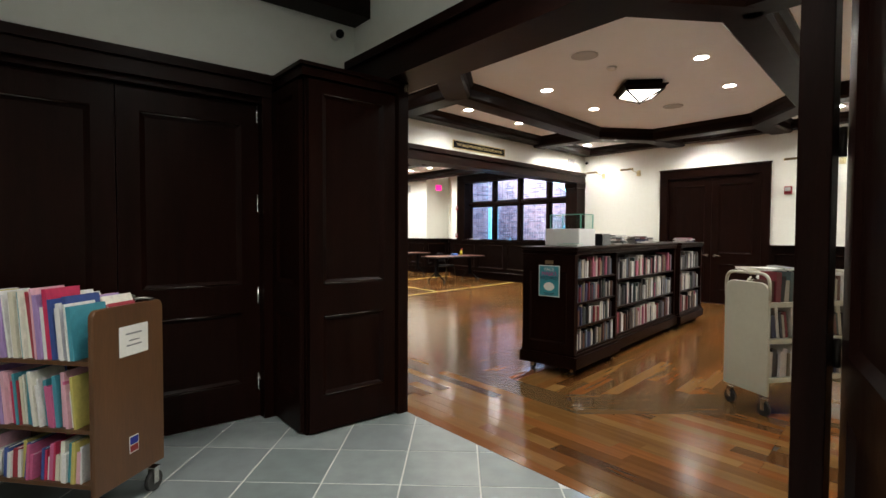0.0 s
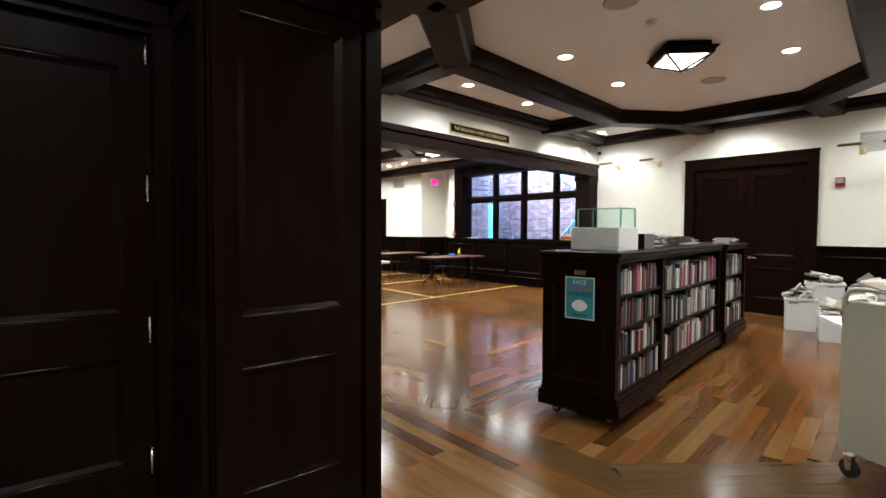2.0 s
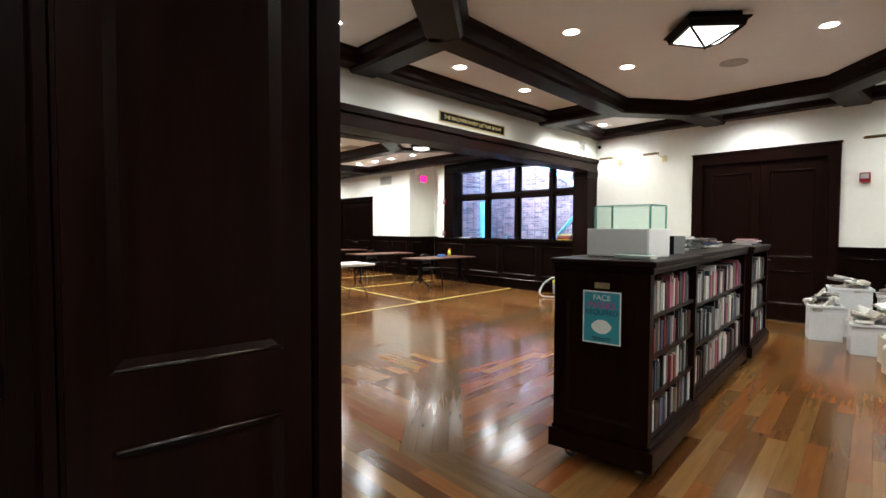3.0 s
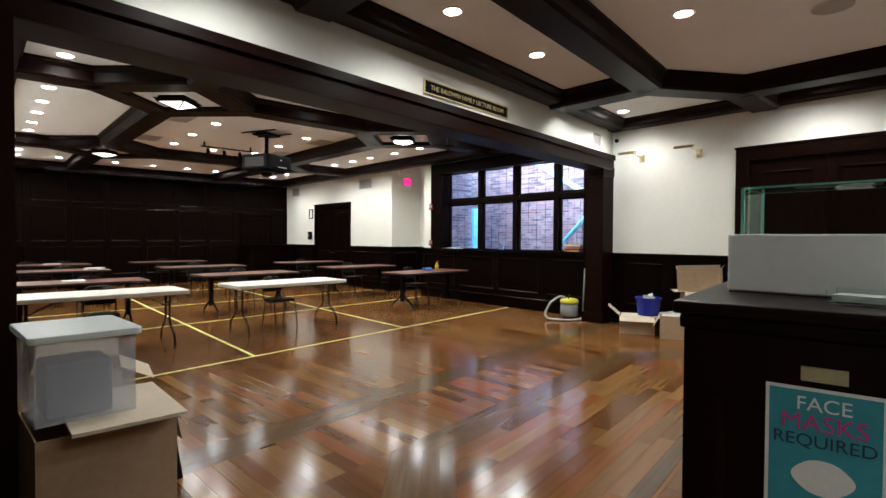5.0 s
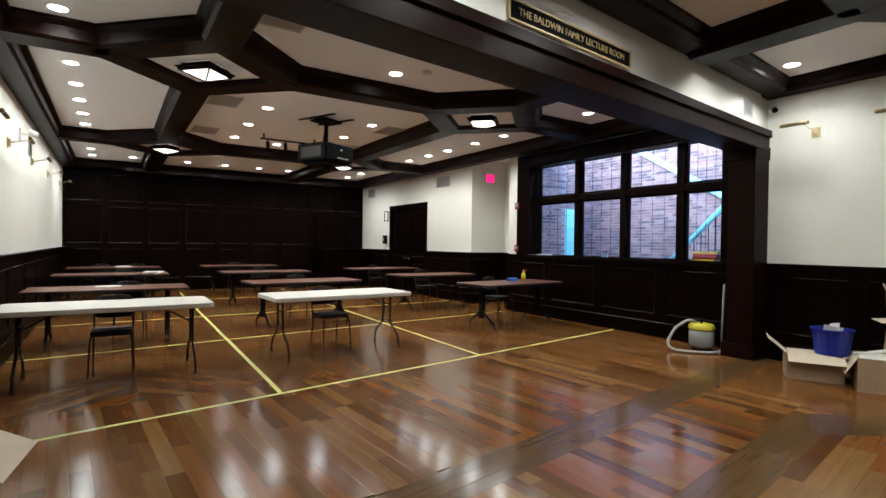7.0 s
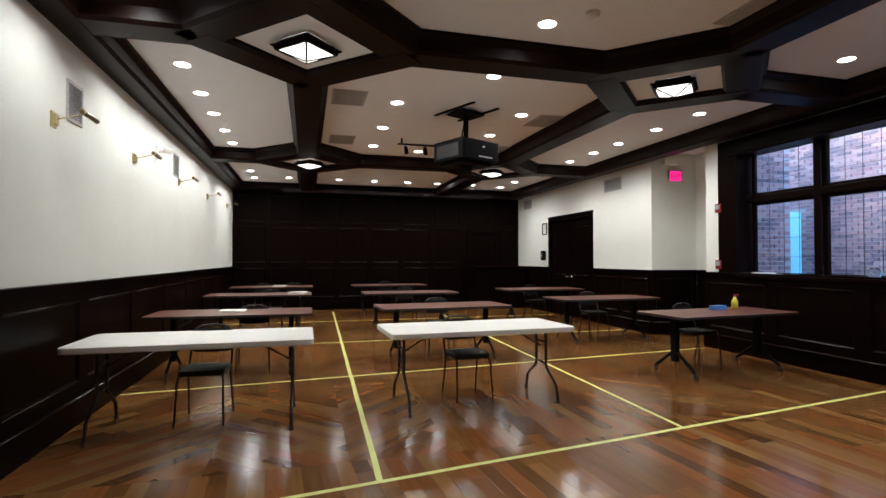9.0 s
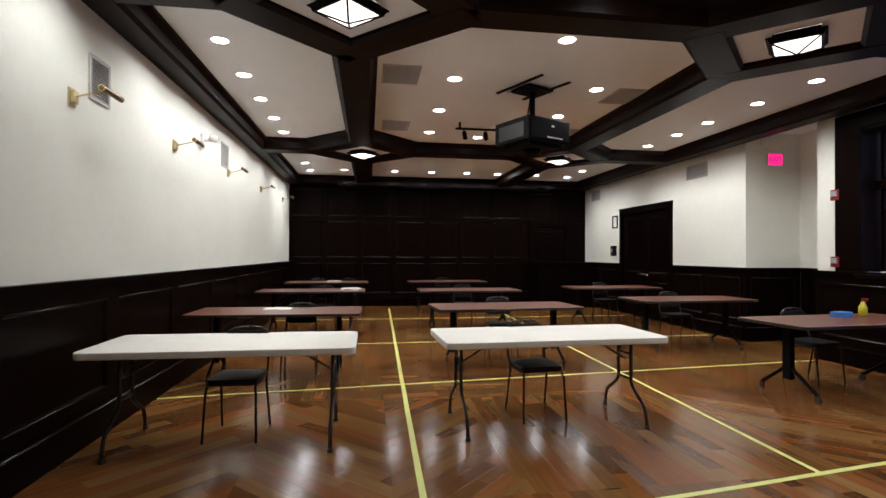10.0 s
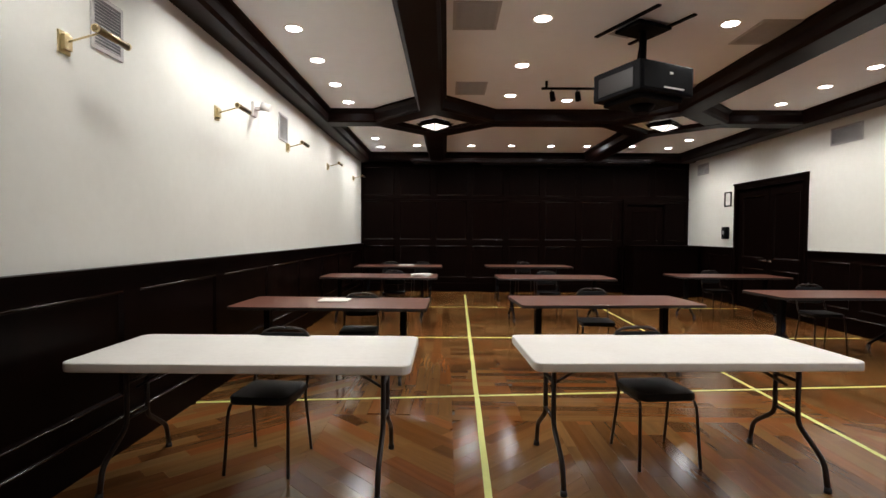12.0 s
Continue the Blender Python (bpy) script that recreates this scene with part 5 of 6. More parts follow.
# ---- fixtures of walls and ceilings ----
# darker than the vent paint: the shade behind the slats, put into the colour
VENTBACK = mat("shaded_vent_core", (0.20, 0.20, 0.21), (0.26, 0.26, 0.27), 0.6, scale=6)
def wall_vent(x, y, z, rz, w, h, label="pale grey louvred wall vent"):
    v = thing("wall_vent", label, "vent", pose(x, y, z, 0, 0, rz), "wall vents")
    part("frame", boxes((-w / 2, w / 2, -0.012, 0, -h / 2, -h / 2 + 0.025), (-w / 2, w / 2, -0.012, 0, h / 2 - 0.025, h / 2), (-w / 2, -w / 2 + 0.025, -0.012, 0, -h / 2 + 0.025, h / 2 - 0.025), (w / 2 - 0.025, w / 2, -0.012, 0, -h / 2 + 0.025, h / 2 - 0.025)), VENTM, v)
    part("backing", boxes((-w / 2 + 0.025, w / 2 - 0.025, -0.002, 0, -h / 2 + 0.025, h / 2 - 0.025)), VENTBACK, v)
    n = int((h - 0.05) / 0.02)
    bm = boxes((-w / 2 + 0.025, w / 2 - 0.025, -0.001, 0.0, -0.008, 0.008))
    bmesh.ops.rotate(bm, verts=bm.verts, matrix=Matrix.Rotation(radians(-40), 3, "X"))
    sl = part("slat", bm, VENTM, v, m=pose(0, -0.007, -h / 2 + 0.035))
    for k in range(1, n):
        share("slat", sl, v, pose(0, -0.007, -h / 2 + 0.035 + 0.02 * k))
    return v


wall_vent(RX, 18.4, 3.0, -90, 0.5, 0.26)
wall_vent(RX, 14.1, 2.98, -90, 0.62, 0.27)
wall_vent(EX, 1.55, 2.78, -90, 0.42, 0.3)
wall_vent(9.45, opening_y(9.45), 3.06, math.degrees(math.atan(SKEW)), 0.26, 0.2)
wall_vent(WX, 9.57, 2.71, 90, 0.3, 0.34)
wall_vent(WX, 13.03, 2.8, 90, 0.36, 0.34)


def ceiling_vent(x, y, w, h):
    v = thing("ceiling_vent", "pale grey square ceiling grille", "vent", pose(x, y, CZ), "ceiling vents")
    part("frame", boxes((-w / 2, w / 2, -h / 2, h / 2, -0.008, 0)), VENTM, v)
    sl = part("slat", boxes((-w / 2 + 0.03, w / 2 - 0.03, -0.006, 0.006, -0.013, -0.0085)), VENTM, v, m=pose(0, -h / 2 + 0.04, 0))
    for k in range(1, int((h - 0.06) / 0.025)):
        share("slat", sl, v, pose(0, -h / 2 + 0.04 + 0.025 * k, 0))


for x, y in ((4.44, 11.05), (4.5, 13.35), (7.3, 11.4), (7.3, 13.4), (4.4, 7.75), (7.5, 7.9)):
    ceiling_vent(x, y, 0.42, 0.6)
for x, y in ((4.3, 2.32), (7.32, 2.78)):
    s = thing("ceiling_speaker", "round grey ceiling loudspeaker grille", "loudspeaker", pose(x, y, CZ), "ceiling loudspeakers")
    bm = bmesh.new()
    tube(bm, [(0, 0, 0), (0, 0, -0.008), (0, 0, -0.012)], [0.15, 0.15, 0.13], 28)
    part("grille", bm, VENTM, s)
for x, y in ((4.9, 2.35), (6.2, 8.3)):
    s = thing("smoke_detector", "small round white smoke detector", "smoke detector", pose(x, y, CZ), "smoke detectors")
    bm = bmesh.new()
    tube(bm, [(0, 0, 0), (0, 0, -0.025), (0, 0, -0.04)], [0.06, 0.055, 0.035], 18)
    part("body", bm, WHITEPL, s)


def picture_light(x, y, z, rz, way, reach=0.22):
    """A brass picture light: wall plate, thin arm and a tubular shade that reaches further to one side (way) of the arm."""
    p = thing("picture_light", "brass picture light with a thin arm, unlit", "picture light", pose(x, y, z, 0, 0, rz), "brass picture lights")
    part("wall_plate", bevel(boxes((-0.045, 0.045, -0.012, 0, -0.065, 0.06), (-0.03, 0.03, -0.035, -0.012, -0.045, 0.04)), 0.004), BRASS, p)
    bm = bmesh.new()
    tube(bm, bend([(0, -0.02, 0.0), (0, -reach * 0.6, 0.03), (0, -reach, 0.055)], 4, 0.04), 0.006, 8)
    part("arm", bm, BRASS, p)
    bm = bmesh.new()
    xs = [way * u for u in (-0.06, -0.05, 0.23, 0.24)]
    tube(bm, [(u, -reach, 0.06) for u in xs], [0.015, 0.021, 0.021, 0.015], 14)
    sh = part("shade", bm, BRONZE, p, "dark bronze tube")
    for u in xs[1:3]:
        bm = bmesh.new()
        tube(bm, [(u - 0.006, -reach, 0.06), (u + 0.006, -reach, 0.06)], 0.0235, 14)
        part("end_ring", bm, BRASS, sh, "brass ring")
    return p


pl = picture_light(WX, 9.2, 2.48, 90, 1)
for y, z in ((11.1, 2.54), (13.2, 2.58), (15.5, 2.63), (18.0, 2.7)):
    copy_thing(pl, pose(WX, y, z, 0, 0, 90))
pl = picture_light(EX, 5.8, 2.77, -90, -1, 0.36)
for y, z in ((4.9, 2.76), (1.72, 2.66), (1.2, 2.66)):
    copy_thing(pl, pose(EX, y, z, 0, 0, -90))
# a small camera on a bracket, high on the west wall
wp = thing("wall_projector", "small white camera on a wall bracket", "camera", pose(WX, 12.0, 2.8, 0, 0, 90))
part("bracket", bevel(boxes((-0.05, 0.05, -0.03, 0, -0.09, 0.07), (-0.02, 0.02, -0.12, -0.03, -0.02, 0.02)), 0.004), WHITEPL, wp)
bm = bmesh.new()
tube(bm, [(0, -0.1, 0.03), (0, -0.2, 0.0)], [0.05, 0.04], 14)
part("camera_body", bm, WHITEPL, wp)
for x, y, z, r in ((1.36, 2.62, 3.02, 0), (EX - 0.06, YB - 0.1, 3.12, -45)):
    c = thing("security_camera", "small white dome security camera", "camera", pose(x, y, z, 0, 0, r), "security cameras")
    bm = bmesh.new()
    tube(bm, [(0, 0.06, 0.0), (0, -0.02, 0.0)], 0.04, 14)
    part("mount", bm, WHITEPL, c)
    bm = bmesh.new()
    bmesh.ops.create_uvsphere(bm, u_segments=14, v_segments=10, radius=0.035, matrix=Matrix.Translation((0, -0.03, -0.01)))
    part("lens", bm, BLACK, c)

# exit sign in the alcove
ex = thing("exit_sign", "glowing magenta-red exit sign with a white body", "exit sign", pose(10.70, 12.84, 2.98, 0, 0, 0))
part("body", bevel(boxes((-0.14, 0.14, -0.04, 0, -0.105, 0.105)), 0.005), WHITEPL, ex)
part("face", boxes((-0.128, 0.128, -0.044, -0.041, -0.093, 0.093)), MAGENTA, ex, "glowing magenta face")
letters("EXIT", 0.11, RED, ex, pose(0, -0.047, 0, 90, 0, 0), depth=0.001)
emg = thing("emergency_light", "white emergency light above the exit sign", "emergency light", pose(10.6, 12.84, 3.24))
part("body", bevel(boxes((-0.16, 0.16, -0.07, 0, -0.05, 0.05)), 0.008), WHITEPL, emg)
for x, y, z, rz, nm, lb, mt in ((RX, 11.2, 2.2, -90, "fire_alarm", "red fire alarm strobe on the wall", RED), (RX, 11.2, 1.32, -90, "pull_station", "red fire alarm pull station", RED), (EX, 1.98, 2.2, -90, "fire_alarm", "red fire alarm strobe on the wall", RED)):
    a = thing(nm, lb, "fire alarm", pose(x, y, z, 0, 0, rz))
    part("body", bevel(boxes((-0.06, 0.06, -0.05, 0, -0.07, 0.07)), 0.006), mt, a)
    part("strobe", bevel(boxes((-0.045, 0.045, -0.065, -0.05, -0.02, 0.05)), 0.004), GREYPL, a, "clear grey strobe")
fr = thing("framed_notice", "small black framed notice beside the door", "notice", pose(RX, 17.3, 2.22, 0, 0, -90))
part("frame", boxes((-0.13, 0.13, -0.02, 0, 0.13, 0.155), (-0.13, 0.13, -0.02, 0, -0.155, -0.13), (-0.13, -0.105, -0.02, 0, -0.13, 0.13), (0.105, 0.13, -0.02, 0, -0.13, 0.13)), BLACK, fr)
part("sheet", boxes((-0.105, 0.105, -0.006, 0, -0.13, 0.13)), PAPER, fr)
dp_ = thing("dispenser", "black wall-mounted sanitiser dispenser", "dispenser", pose(RX, 17.3, 1.5, 0, 0, -90))
bm = bmesh.new()
plate(bm, rounded(-0.07, 0.07, -0.13, 0.13, 0.03), 0, 0.1, pose(0, 0, 0, 90, 0, 0))
part("body", bevel(bm, 0.01), BLACK, dp_)
part("window", boxes((-0.03, 0.03, -0.104, -0.1005, -0.03, 0.05)), GREYPL, dp_)
pc = thing("piano_cabinet", "low dark cabinet with a curved top in the corner", "cabinet", pose(9.3, 18.55, 0))
part("body", bevel(boxes((-0.75, 0.75, -0.3, 0.3, 0.0, 1.15)), 0.01), BLACKWOOD, pc)
part("top", bevel(boxes((-0.78, 0.78, -0.33, 0.33, 1.15, 1.2)), 0.01), BLACKWOOD, pc)

# sign over the opening
sg = thing("room_sign", "black sign board with gold lettering over the opening", "sign", pose(6.09, opening_y(6.09) - 0.02, 3.0, 90, 0, math.degrees(math.atan(SKEW))))
GOLD = mat("gold_paint", (0.55, 0.42, 0.18), (0.68, 0.54, 0.26), 0.4, metal=0.15, scale=20)
part("board", boxes((-0.75, 0.75, -0.07, 0.07, -0.015, 0.0)), BLACK, sg)
for b in ((-0.76, 0.76, 0.062, 0.075), (-0.76, 0.76, -0.075, -0.062), (-0.76, -0.747, -0.062, 0.062), (0.747, 0.76, -0.062, 0.062)):
    part("border", boxes((*b, -0.012, 0.006)), GOLD, sg, "gilt moulded edge")
letters("THE BALDWIN FAMILY LECTURE ROOM", 0.074, GOLD, sg, pose(0, 0, 0.001), depth=0.003)

# projector on its ceiling mount
pj = thing("projector", "large black video projector on a ceiling mount", "projector", pose(6.04, 11.25, 0.03, 0, 0, 25))
part("body", bevel(boxes((-0.33, 0.33, -0.30, 0.30, 2.68, 2.95), (-0.26, 0.26, -0.24, 0.24, 2.63, 2.68)), 0.014, 2), BLACK, pj)
part("rear_panel", boxes((-0.29, 0.29, -0.306, -0.301, 2.71, 2.90)), BLACK, pj)
part("side_grille", boxes((-0.336, -0.331, -0.22, 0.22, 2.72, 2.89)), EDGE, pj, "dark side grille")
for b in ((-0.05, 0.2, 2.72, 2.735), (0.02, 0.06, 2.85, 2.87)):
    part("label", boxes((b[0], b[1], -0.309, -0.3065, b[2], b[3])), PAPER, pj)
bm = bmesh.new()
tube(bm, [(0.05, 0.29, 2.78), (0.05, 0.40, 2.78)], [0.10, 0.09], 20)
part("lens_barrel", bm, BLACK, pj)
bm = bmesh.new()
tube(bm, [(0, 0, 2.63), (0, 0, 2.56)], [0.12, 0.07], 18)
part("lower_sensor", bm, BLACK, pj)
bm = bmesh.new()
tube(bm, [(0, 0, 2.95), (0, 0, 3.36)], 0.035, 14)
part("drop_pole", bm, BLACK, pj)
apart("mount_plate", bevel(boxes((-0.2, 0.2, -0.16, 0.16, 3.33, 3.36), (-0.16, 0.16, -0.2, 0.2, 2.95, 2.975), (-0.16, 0.16, -0.12, 0.12, 3.36, 3.385)), 0.004, 1), BLACK, pj)
part("strut_channel", boxes((-0.24, -0.2, -0.4, 0.4, 3.375, CZ), (0.2, 0.24, -0.4, 0.4, 3.375, CZ)), BLACK, pj)
part("cable", boxes((-0.15, 0.1, 0.1, 0.3, 3.386, CZ - 0.001)), VENTM, pj)
bm = bmesh.new()
tube(bm, bend([(-0.18, -0.1, 2.93), (-0.2, -0.15, 3.05), (-0.08, -0.05, 3.2), (-0.04, 0, 3.33)], 6, 0.06), 0.008, 8)
part("cable", bm, BLACK, pj)
tl = thing("track_light", "black ceiling track with three small spotlights", "track light", pose(5.95, 13.0, 0, 0, 0, 0))
part("track", boxes((-0.55, 0.55, -0.018, 0.018, CZ - 0.11, CZ - 0.085)), BLACK, tl)
part("stem", boxes((-0.5, -0.47, -0.012, 0.012, CZ - 0.085, CZ), (0.47, 0.5, -0.012, 0.012, CZ - 0.085, CZ)), BLACK, tl)
for k in range(3):
    bm = bmesh.new()
    tube(bm, [(-0.42 + 0.33 * k, 0, CZ - 0.11), (-0.42 + 0.33 * k, 0, CZ - 0.15)], 0.008, 8)
    tube(bm, [(-0.42 + 0.33 * k, -0.02, CZ - 0.15), (-0.39 + 0.33 * k, 0.05, CZ - 0.235)], [0.032, 0.038], 14)
    part("spotlight", bm, BLACK, tl)

# on the tables and the sill
bb = thing("blue_box", "blue cardboard box of wipes on a table", "box", pose(9.12, 10.12, 0.742, 0, 0, 8))
part("body", bevel(boxes((-0.10, 0.10, -0.05, 0.05, 0, 0.055)), 0.004), mat("light_blue_card", (0.05, 0.16, 0.45), (0.08, 0.22, 0.55), 0.4), bb)
sb = thing("spray_bottle", "red and yellow spray bottle on a table", "spray bottle", pose(9.42, 10.15, 0.742))
bm = bmesh.new()
tube(bm, [(0, 0, 0), (0, 0, 0.10), (0, 0, 0.14), (0, 0, 0.16)], [0.04, 0.04, 0.02, 0.014], 14)
part("bottle", bm, YELLOW, sb)
bm = boxes((-0.015, 0.06, -0.012, 0.012, 0.17, 0.195), (0.03, 0.04, -0.008, 0.008, 0.13, 0.17), (-0.012, 0.012, -0.012, 0.012, 0.155, 0.17))
part("trigger", bevel(bm, 0.003, 1), RED, sb)
for x, y, n in ((3.75, 14.7, 3), (3.05, 11.5, 1), (3.3, 17.5, 2)):
    for k in range(n):
        o = tagged(part("paper_stack", bevel(boxes((-0.15, 0.15, -0.11, 0.11, 0, 0.012)), 0.001, 1), PAPER, None, m=pose(x + 0.02 * k, y, 0.741 + 0.0125 * k, 0, 0, 10 * k)), "white papers on a training table", "papers")
for k, (c_, h) in enumerate(((YELLOW, 0.04), (RED, 0.035), (mat("red_cover", (0.35, 0.05, 0.04), (0.45, 0.08, 0.06), 0.4), 0.03), (YELLOW, 0.025))):
    tagged(part("box_of_games", bevel(boxes((-0.1, 0.1, -0.16, 0.16, 0, h)), 0.002, 1), c_, None, m=pose(RX + 0.03, 7.18, WINZ0 + 0.036 + 0.042 * k, 0, 0, 4 * k)), "colourful flat box on the window sill", "box", "boxes on the sill")
# a round glass ornament on the window sill
sc = thing("small_clock", "small round glass ornament on the sill", "ornament", pose(RX + 0.02, 8.98, WINZ0 + 0.035))
bm = bmesh.new()
tube(bm, [(0, 0, 0), (0, 0, 0.03), (0, 0, 0.08), (0, 0, 0.13)], [0.04, 0.06, 0.07, 0.03], 16)
part("body", bm, CASEGLASS, sc)
for k in range(3):
    tagged(part("pamphlet", boxes((-0.06, 0.06, -0.14, 0.14, 0, 0.012)), PAPER, None, m=pose(RX + 0.02, 10.45 - 0.12 * (k % 2), WINZ0 + 0.036 + 0.0125 * k, 0, 0, 8 * k)), "white pamphlet on the window sill", "papers", "papers on the sill")

# ---- courtyard outside the window ----
BRICKM = varied("red_brown_brick", [(0.25, 0.135, 0.135), (0.29, 0.165, 0.16), (0.18, 0.11, 0.115), (0.32, 0.20, 0.195), (0.27, 0.15, 0.15), (0.15, 0.095, 0.105)], 0.8, True)
BRICKO = varied("red_brown_brick_piece", [(0.25, 0.135, 0.135), (0.29, 0.165, 0.16), (0.18, 0.11, 0.115), (0.32, 0.20, 0.195), (0.27, 0.15, 0.15), (0.15, 0.095, 0.105)], 0.8)
MORTAR = mat("brick_mortar", (0.26, 0.24, 0.24), (0.34, 0.32, 0.32), 0.9, scale=12, bump=0.2)
COURT = 13.6
structure("courtyard_ground", boxes((RX + 0.3, 40, -10, 40, -0.3, -0.15)), mat("courtyard_paving", (0.18, 0.17, 0.16), (0.26, 0.25, 0.24), 0.9, scale=3), "grey courtyard paving outside", "ground")
cw = structure("courtyard_wall", boxes((COURT, COURT + 0.3, 5.0, 16.5, -0.15, 4.6)), MORTAR, "red-brown brick courtyard wall", "wall")
cw2 = structure("courtyard_wall_north", boxes((11.6, COURT, 15.0, 15.3, -0.15, 5.2)), MORTAR, "red-brown brick wall of the wing", "wall")
structure("wall_coping", boxes((COURT - 0.06, COURT + 0.36, 5.0, 16.5, 4.6, 4.75)), mat("pale_stone", (0.42, 0.42, 0.40), (0.52, 0.52, 0.50), 0.8), "pale stone coping on the courtyard wall", "coping")
alc = structure("alcove_outer_wall", boxes((RX + 0.31, RX + 1.34, 11.16, 11.198, -0.15, 4.6), (RX + 1.302, RX + 1.34, 11.198, 13.3, -0.15, 4.6)), MORTAR, "brick outer face of the alcove", "wall")
dr = thing("door_5", "pale painted glazed door in the courtyard", "door", pose(13.3, 14.0, -0.15, 0, 0, -90))
dr["kind"] = "structure"
# pale outdoor trim with the daylight's blue cast put into its colour
PALE = mat("blue_daylit_trim", (0.30, 0.70, 0.74), (0.40, 0.80, 0.84), 0.5)
part("door_frame", boxes((0, 0.12, -0.1, 0.28, 0, 2.5), (1.2, 1.32, -0.1, 0.28, 0, 2.5), (0.12, 1.2, -0.1, 0.28, 2.38, 2.5)), PALE, dr)
part("door_leaf", boxes((0.12, 0.3, 0, 0.05, 0, 2.38), (1.02, 1.2, 0, 0.05, 0, 2.38), (0.3, 1.02, 0, 0.05, 0, 0.4), (0.3, 1.02, 0, 0.05, 2.2, 2.38), (0.3, 1.02, 0.01, 0.04, 1.2, 1.26)), PALE, dr)
part("pane", boxes((0.3, 1.02, 0.02, 0.03, 0.4, 1.2), (0.3, 1.02, 0.02, 0.03, 1.26, 2.2)), mat("dark_glass", (0.03, 0.05, 0.06), (0.05, 0.08, 0.09), 0.08), dr)
bm = bmesh.new()
bx(bm, -0.06, 0.03, -1.7, 1.7, -0.06, 0.06, pose(COURT - 0.03, 9.75, 3.05, 31))
structure("stair_coping", bevel(bm, 0.01, 1), PALE, "pale sloping coping along the brick wall", "coping")
stair = thing("outdoor_stair", "concrete outdoor stair with pale steel railings", "stair", pose(13.05, 9.5, -0.15, 0, 0, 180))
for k in range(13):
    part("step", boxes((-0.45, 0.45, 0.2 * k, 0.2 * (k + 1), 0 if k == 0 else 0.2 * (k - 1), 0.2 * (k + 1))), MORTAR, stair)
for x in (0.43,):
    bm = bmesh.new()
    tube(bm, [(x, 0.0, 1.05), (x, 2.6, 1.05 + 2.6)], 0.05, 8)
    part("handrail", bm, PALE, stair, "pale steel handrail")
    for k in range(18):
        bm = bmesh.new()
        y = 0.14 * k
        tube(bm, [(x, y, 0.18 + y), (x, y, 1.05 + y)], 0.009, 6)
        part("baluster", bm, BLACK, stair)
structure("wing_roof", boxes((11.5, COURT + 0.4, 14.7, 15.4, 5.2, 5.4)), BLACK, "dark eaves of the wing", "roof")


# ---- pieces of walls and floors ----
def clip(poly, a, b):
    """Keeps the part of a polygon left of the line from a to b."""
    out = []
    side = lambda p: (b[0] - a[0]) * (p[1] - a[1]) - (b[1] - a[1]) * (p[0] - a[0])
    for p, q in zip(poly, poly[1:] + poly[:1]):
        s, t = side(p), side(q)
        if s >= 0:
            out.append(p)
        if s * t < 0:
            k = s / (s - t)
            out.append((p[0] + k * (q[0] - p[0]), p[1] + k * (q[1] - p[1])))
    return out


def area(p):
    return abs(sum(a[0] * b[1] - b[0] * a[1] for a, b in zip(p, p[1:] + p[:1]))) / 2


def inset_piece(bm, poly, z0, z1, g, bevel_by=0.0008):
    """A flat piece with a small chamfer round its top."""
    c = (sum(p[0] for p in poly) / len(poly), sum(p[1] for p in poly) / len(poly))
    ins = lambda p, d: (p[0] + max(-d, min(d, c[0] - p[0])), p[1] + max(-d, min(d, c[1] - p[1])))
    lo = [bm.verts.new((*ins(p, g), z0)) for p in poly]
    mi = [bm.verts.new((*ins(p, g), z1 - 0.8 * bevel_by)) for p in poly]
    hi = [bm.verts.new((*ins(p, g + bevel_by), z1)) for p in poly]
    n = len(poly)
    for k in range(n):
        l = (k + 1) % n
        bm.faces.new((lo[k], lo[l], mi[l], mi[k]))
        bm.faces.new((mi[k], mi[l], hi[l], hi[k]))
    bm.faces.new(hi)


WOODS = [(0.066, 0.024, 0.0070), (0.13, 0.050, 0.0135), (0.165, 0.075, 0.022), (0.19, 0.094, 0.030), (0.11, 0.047, 0.0135), (0.175, 0.056, 0.0145), (0.22, 0.118, 0.039), (0.08, 0.030, 0.008), (0.155, 0.072, 0.021), (0.185, 0.066, 0.0175)]
PLANKO = varied("floor_plank", WOODS, 0.155, False, 0.15)
PLANKI = varied("floor_planks_joined", WOODS, 0.155, True, 0.15)
BANDW = [(0.085, 0.046, 0.019), (0.11, 0.060, 0.024), (0.095, 0.052, 0.021)]
BANDI = varied("dark_floor_band", BANDW, 0.155, True, 0.2)
floor_ob = bpy.data.objects["floor"]
fr_ = random.Random(11)
count = [0]


def inside(p, r):
    return r[0] < p[0] < r[1] and r[2] < p[1] < r[3]


